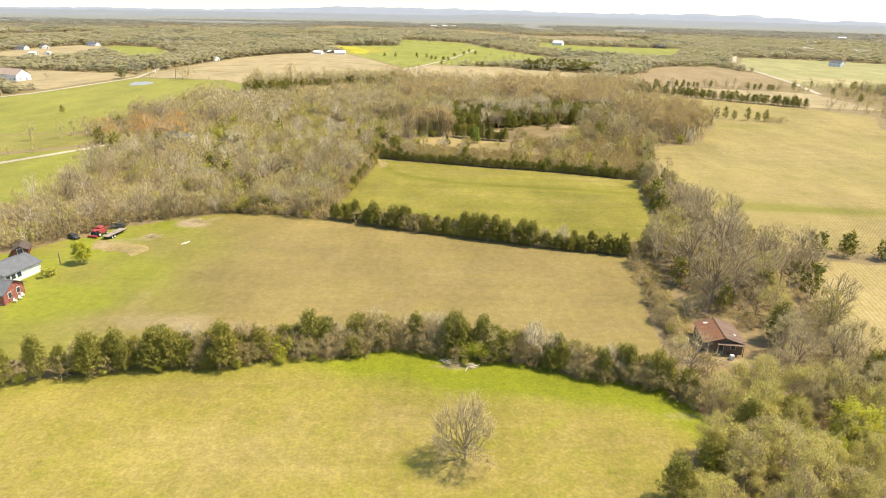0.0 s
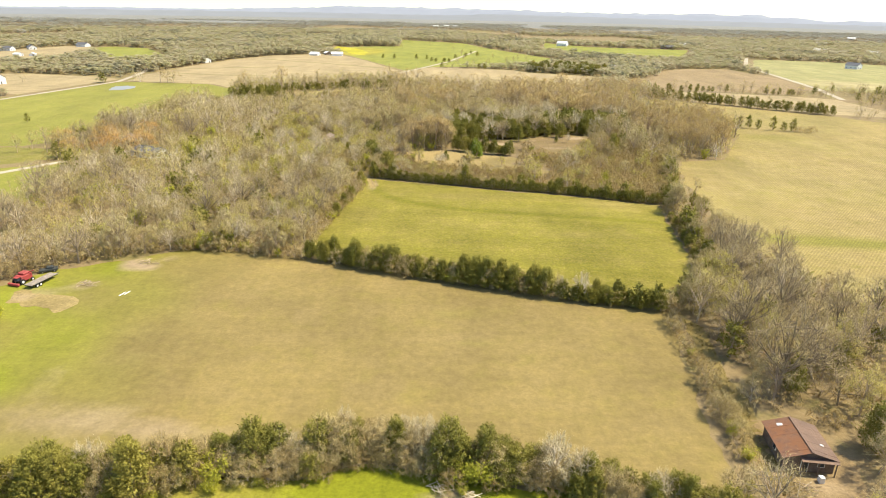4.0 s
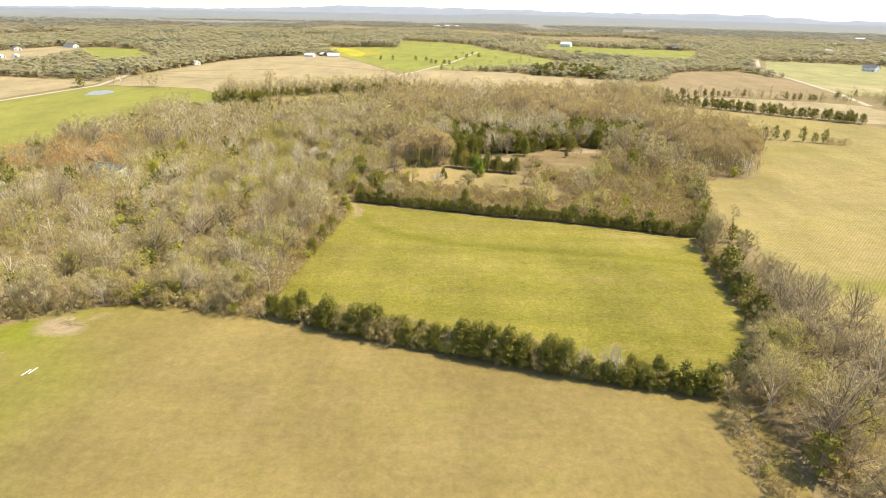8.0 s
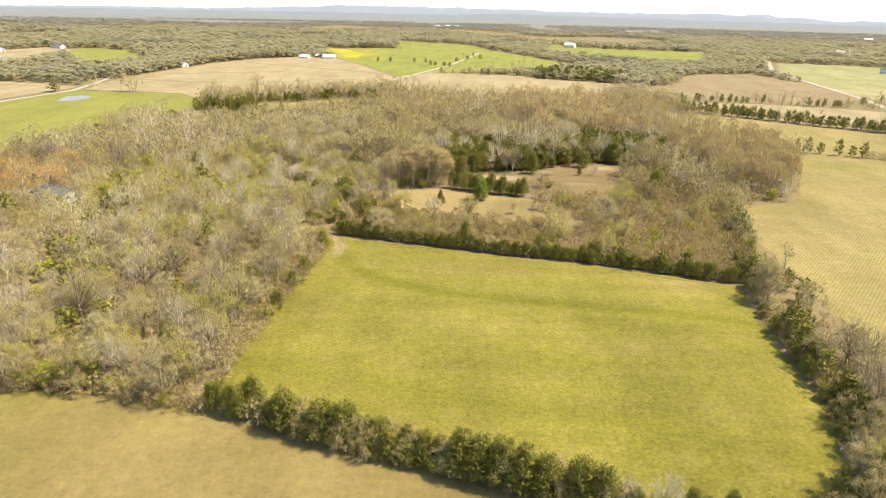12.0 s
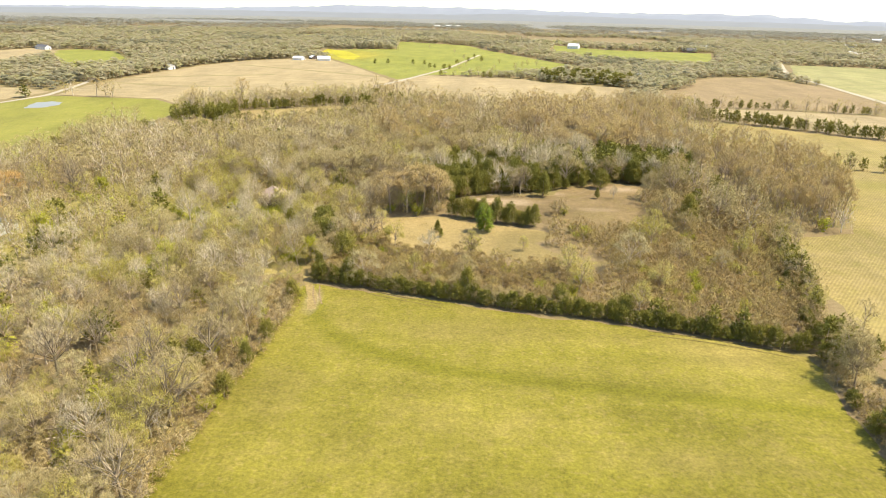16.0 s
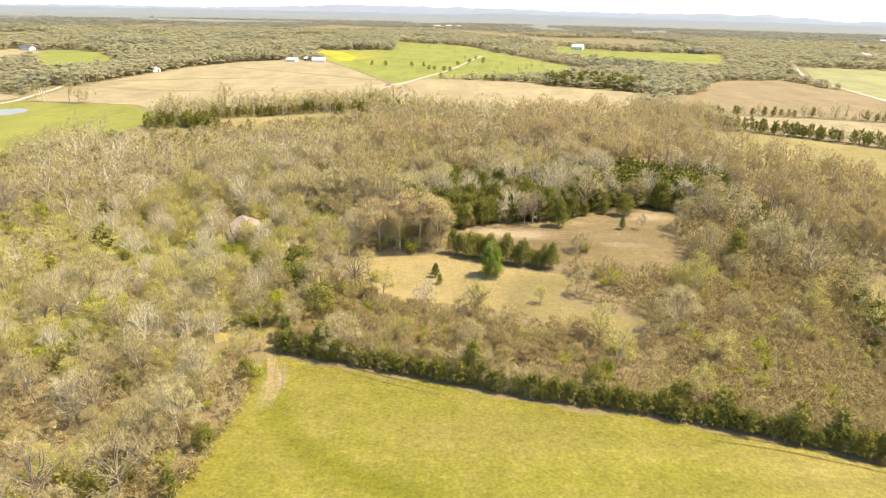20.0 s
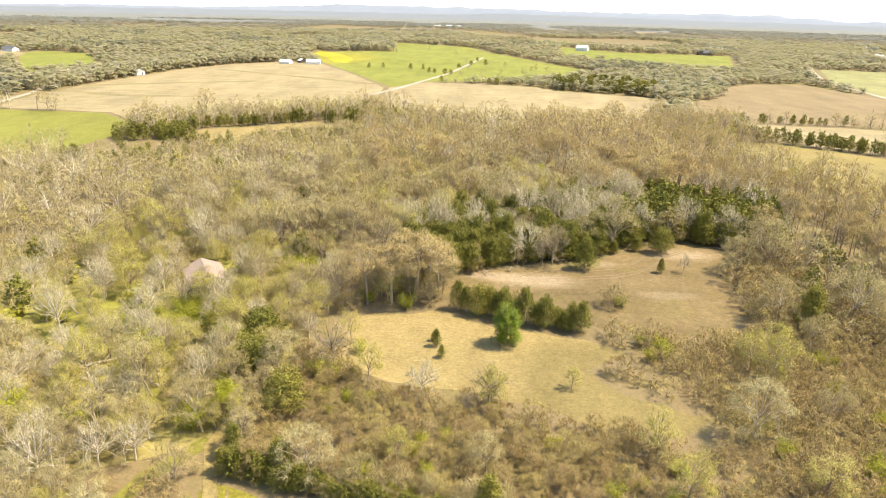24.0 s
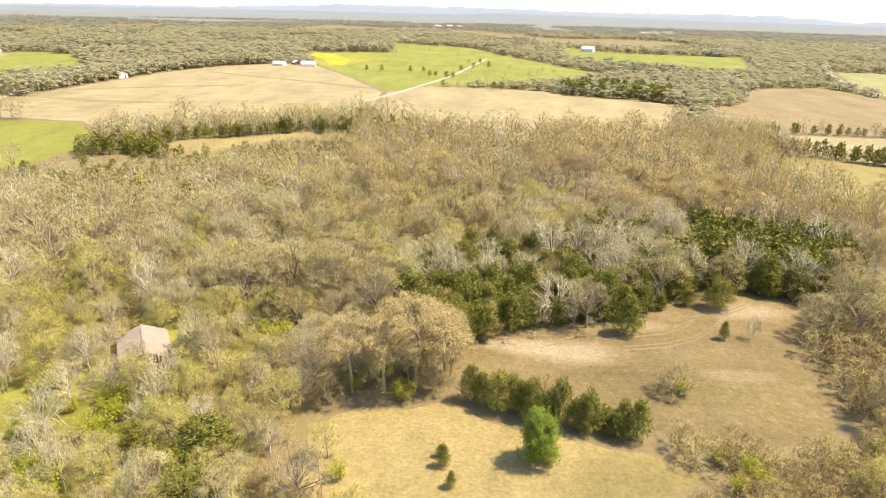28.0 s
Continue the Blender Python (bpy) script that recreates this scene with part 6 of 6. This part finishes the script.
def far_tree(seed, cards, size, calm=0.0):
    """A far crown: a few rounded lobes of leaf and twig round a short stem."""
    rand = np.random.default_rng(seed)
    wood, crown = Bits(), Bits()
    wood.tube(((0, 0, -0.2), (0, 0, 6)), (0.25, 0.1), 3)
    lobes = np.array([(rand.uniform(0, 2.1) * math.cos(a), rand.uniform(0, 2.1) * math.sin(a), rand.uniform(2.6, 6.6)) for a in rand.uniform(0, 6.28, 5)])
    hub = lobes[rand.integers(0, 5, cards)]
    out = unit(unit(rand.normal(0, 1, (cards, 3))) + 0.5 * unit(hub - np.array((0, 0, 3.5))) + np.array((0, 0, 0.4)))
    at = hub + out * rand.uniform(1.3, 2.6, (cards, 1))
    at[:, 2] = np.maximum(at[:, 2], 0.8)
    # calm turns the cards skyward to even out light and shade, as haze does.
    crown.leaves(at, out + np.array((0, 0, calm)) + rand.normal(0, 0.25, (cards, 3)), size * rand.uniform(0.7, 1.3, cards), rand)
    return wood.get(), crown.get()


DARKCLUMP = [(78, 716), (116, 705), (150, 684), (168, 722), (140, 752), (100, 772)]


def plant_far():
    """The far woods, tree by tree nearer to, in wider masses to the horizon."""
    reseed(25)
    woods = Kind("far_woodland", "wood", "grey-brown haze-tinted woodland in first leaf to the horizon", "far woodland", M_BARK, M_HAZYWOOD, [], [far_tree(i, 30, 1.95, 1.1) for i in range(4)], 0)
    ever = Kind("far_evergreen", "wood", "haze-tinted evergreens among far woodland", "far evergreens", M_BARK, M_HAZYEVER, [], [far_tree(9 + i, 32, 1.8, 0.6) for i in range(2)], 0)
    wide = Kind("horizon_woodland", "wood", "hazy mixed woodland towards the horizon", "horizon woodland", M_BARK, M_HAZYHORIZON, [], [far_tree(20 + i, 14, 3.2, 4.0) for i in range(3)], 0)
    pines = Kind("pine_belt", "wood", "dark evergreen belt at the far field edge", "pine belt", M_BARK, M_CEDAR, [], CEDAR.plain, 0)
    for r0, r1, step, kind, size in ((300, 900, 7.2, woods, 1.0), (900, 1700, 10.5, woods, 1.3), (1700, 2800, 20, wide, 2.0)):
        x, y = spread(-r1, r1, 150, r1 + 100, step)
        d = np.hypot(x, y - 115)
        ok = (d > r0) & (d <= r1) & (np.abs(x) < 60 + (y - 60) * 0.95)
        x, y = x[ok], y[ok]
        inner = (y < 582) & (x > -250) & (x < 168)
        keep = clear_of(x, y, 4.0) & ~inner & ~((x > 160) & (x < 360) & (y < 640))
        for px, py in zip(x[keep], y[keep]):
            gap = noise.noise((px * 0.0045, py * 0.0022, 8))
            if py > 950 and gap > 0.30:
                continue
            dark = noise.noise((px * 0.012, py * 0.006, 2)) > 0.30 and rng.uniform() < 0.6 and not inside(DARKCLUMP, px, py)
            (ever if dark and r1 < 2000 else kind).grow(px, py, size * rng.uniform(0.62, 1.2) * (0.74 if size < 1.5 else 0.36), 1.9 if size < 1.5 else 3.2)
    x, y = spread(-230, -70, 1110, 1420, 9.0)
    ok = inside([(-181, 1113), (-77, 1117), (-86, 1160), (-94, 1413), (-213, 1310)], x, y)
    for px, py in zip(x[ok], y[ok]):
        (ever if rng.uniform() < 0.25 else woods).grow(px, py, rng.uniform(1.0, 1.4), 1.2)
    for back, k in ((3, 1.0), (10, 1.1), (18, 1.2)):
        for px, py in along([(-272, 640), (-272, 667), (-264, 729), (-253, 806), (-225, 876), (-185, 914)], 6.0):
            woods.grow(px - back + rng.uniform(-2, 2), py + rng.uniform(-2, 2), k * rng.uniform(0.9, 1.3), 1.0)
    x, y = spread(70, 172, 680, 780, 6.5)
    ok = inside(DARKCLUMP, x, y)
    for px, py in zip(x[ok], y[ok]):
        if rng.uniform() < 0.55:
            pines.grow(px, py, rng.uniform(0.9, 1.3), 1.2)
        else:
            woods.grow(px, py, rng.uniform(0.8, 1.1), 1.1)
    x, y = spread(145, 250, 625, 860, 7.5)
    ok = inside([(150, 672), (160, 630), (176, 660), (212, 688), (246, 775), (240, 855), (198, 845), (170, 740)], x, y)
    for px, py in zip(x[ok], y[ok]):
        (ever if rng.uniform() < 0.2 else woods).grow(px, py, rng.uniform(0.8, 1.1), 1.1)
    for k in (woods, ever, wide, pines):
        k.plant()


del OPEN["track_field"]
OPEN["gate_gap"] = [(-26.6, 250), (-26.6, 262), (-29.5, 272), (-29.2, 272), (-24, 262), (-23.5, 250)]
plant_woods()
plant_hedges()
plant_east()
plant_singles()
for kind in KINDS:
    kind.plant()
plant_far()


def grass_tufts():
    """Small dry tufts over the clearings and the rough edges of the fields."""
    rand = np.random.default_rng(77)
    bits = Bits()
    for name, count, high in (("clearing_soil", 1300, 0.12), ("clearing_dry", 500, 0.12), ("fence_strip", 350, 0.35), ("glade", 150, 0.4)):
        poly = OPEN[name]
        xs, ys = [p[0] for p in poly], [p[1] for p in poly]
        x, y = rand.uniform(min(xs), max(xs), count * 2), rand.uniform(min(ys), max(ys), count * 2)
        ok = inside(poly, x, y)
        x, y = np.repeat(x[ok][:count], 7), np.repeat(y[ok][:count], 7)
        k = len(x)
        at = np.column_stack((x + rand.normal(0, 0.12, k), y + rand.normal(0, 0.12, k), np.zeros(k)))
        bits.blades(at, np.column_stack((rand.normal(0, 0.6, (k, 2)), np.ones(k))), high * rand.uniform(0.6, 1.7, k), 0.09 * rand.uniform(0.6, 1.4, k), rand)
    v, f = bits.get()
    tint = np.modf(v[:, 0] * 0.7 + v[:, 1] * 0.9)[0] % 1.0
    tagged(new("grass_tufts", tri_mesh("grass_tufts", v, f, [M_TUFT], tint=tint)), "scattered dry grass tufts on the clearings", "grass", kind="stuff")


grass_tufts()
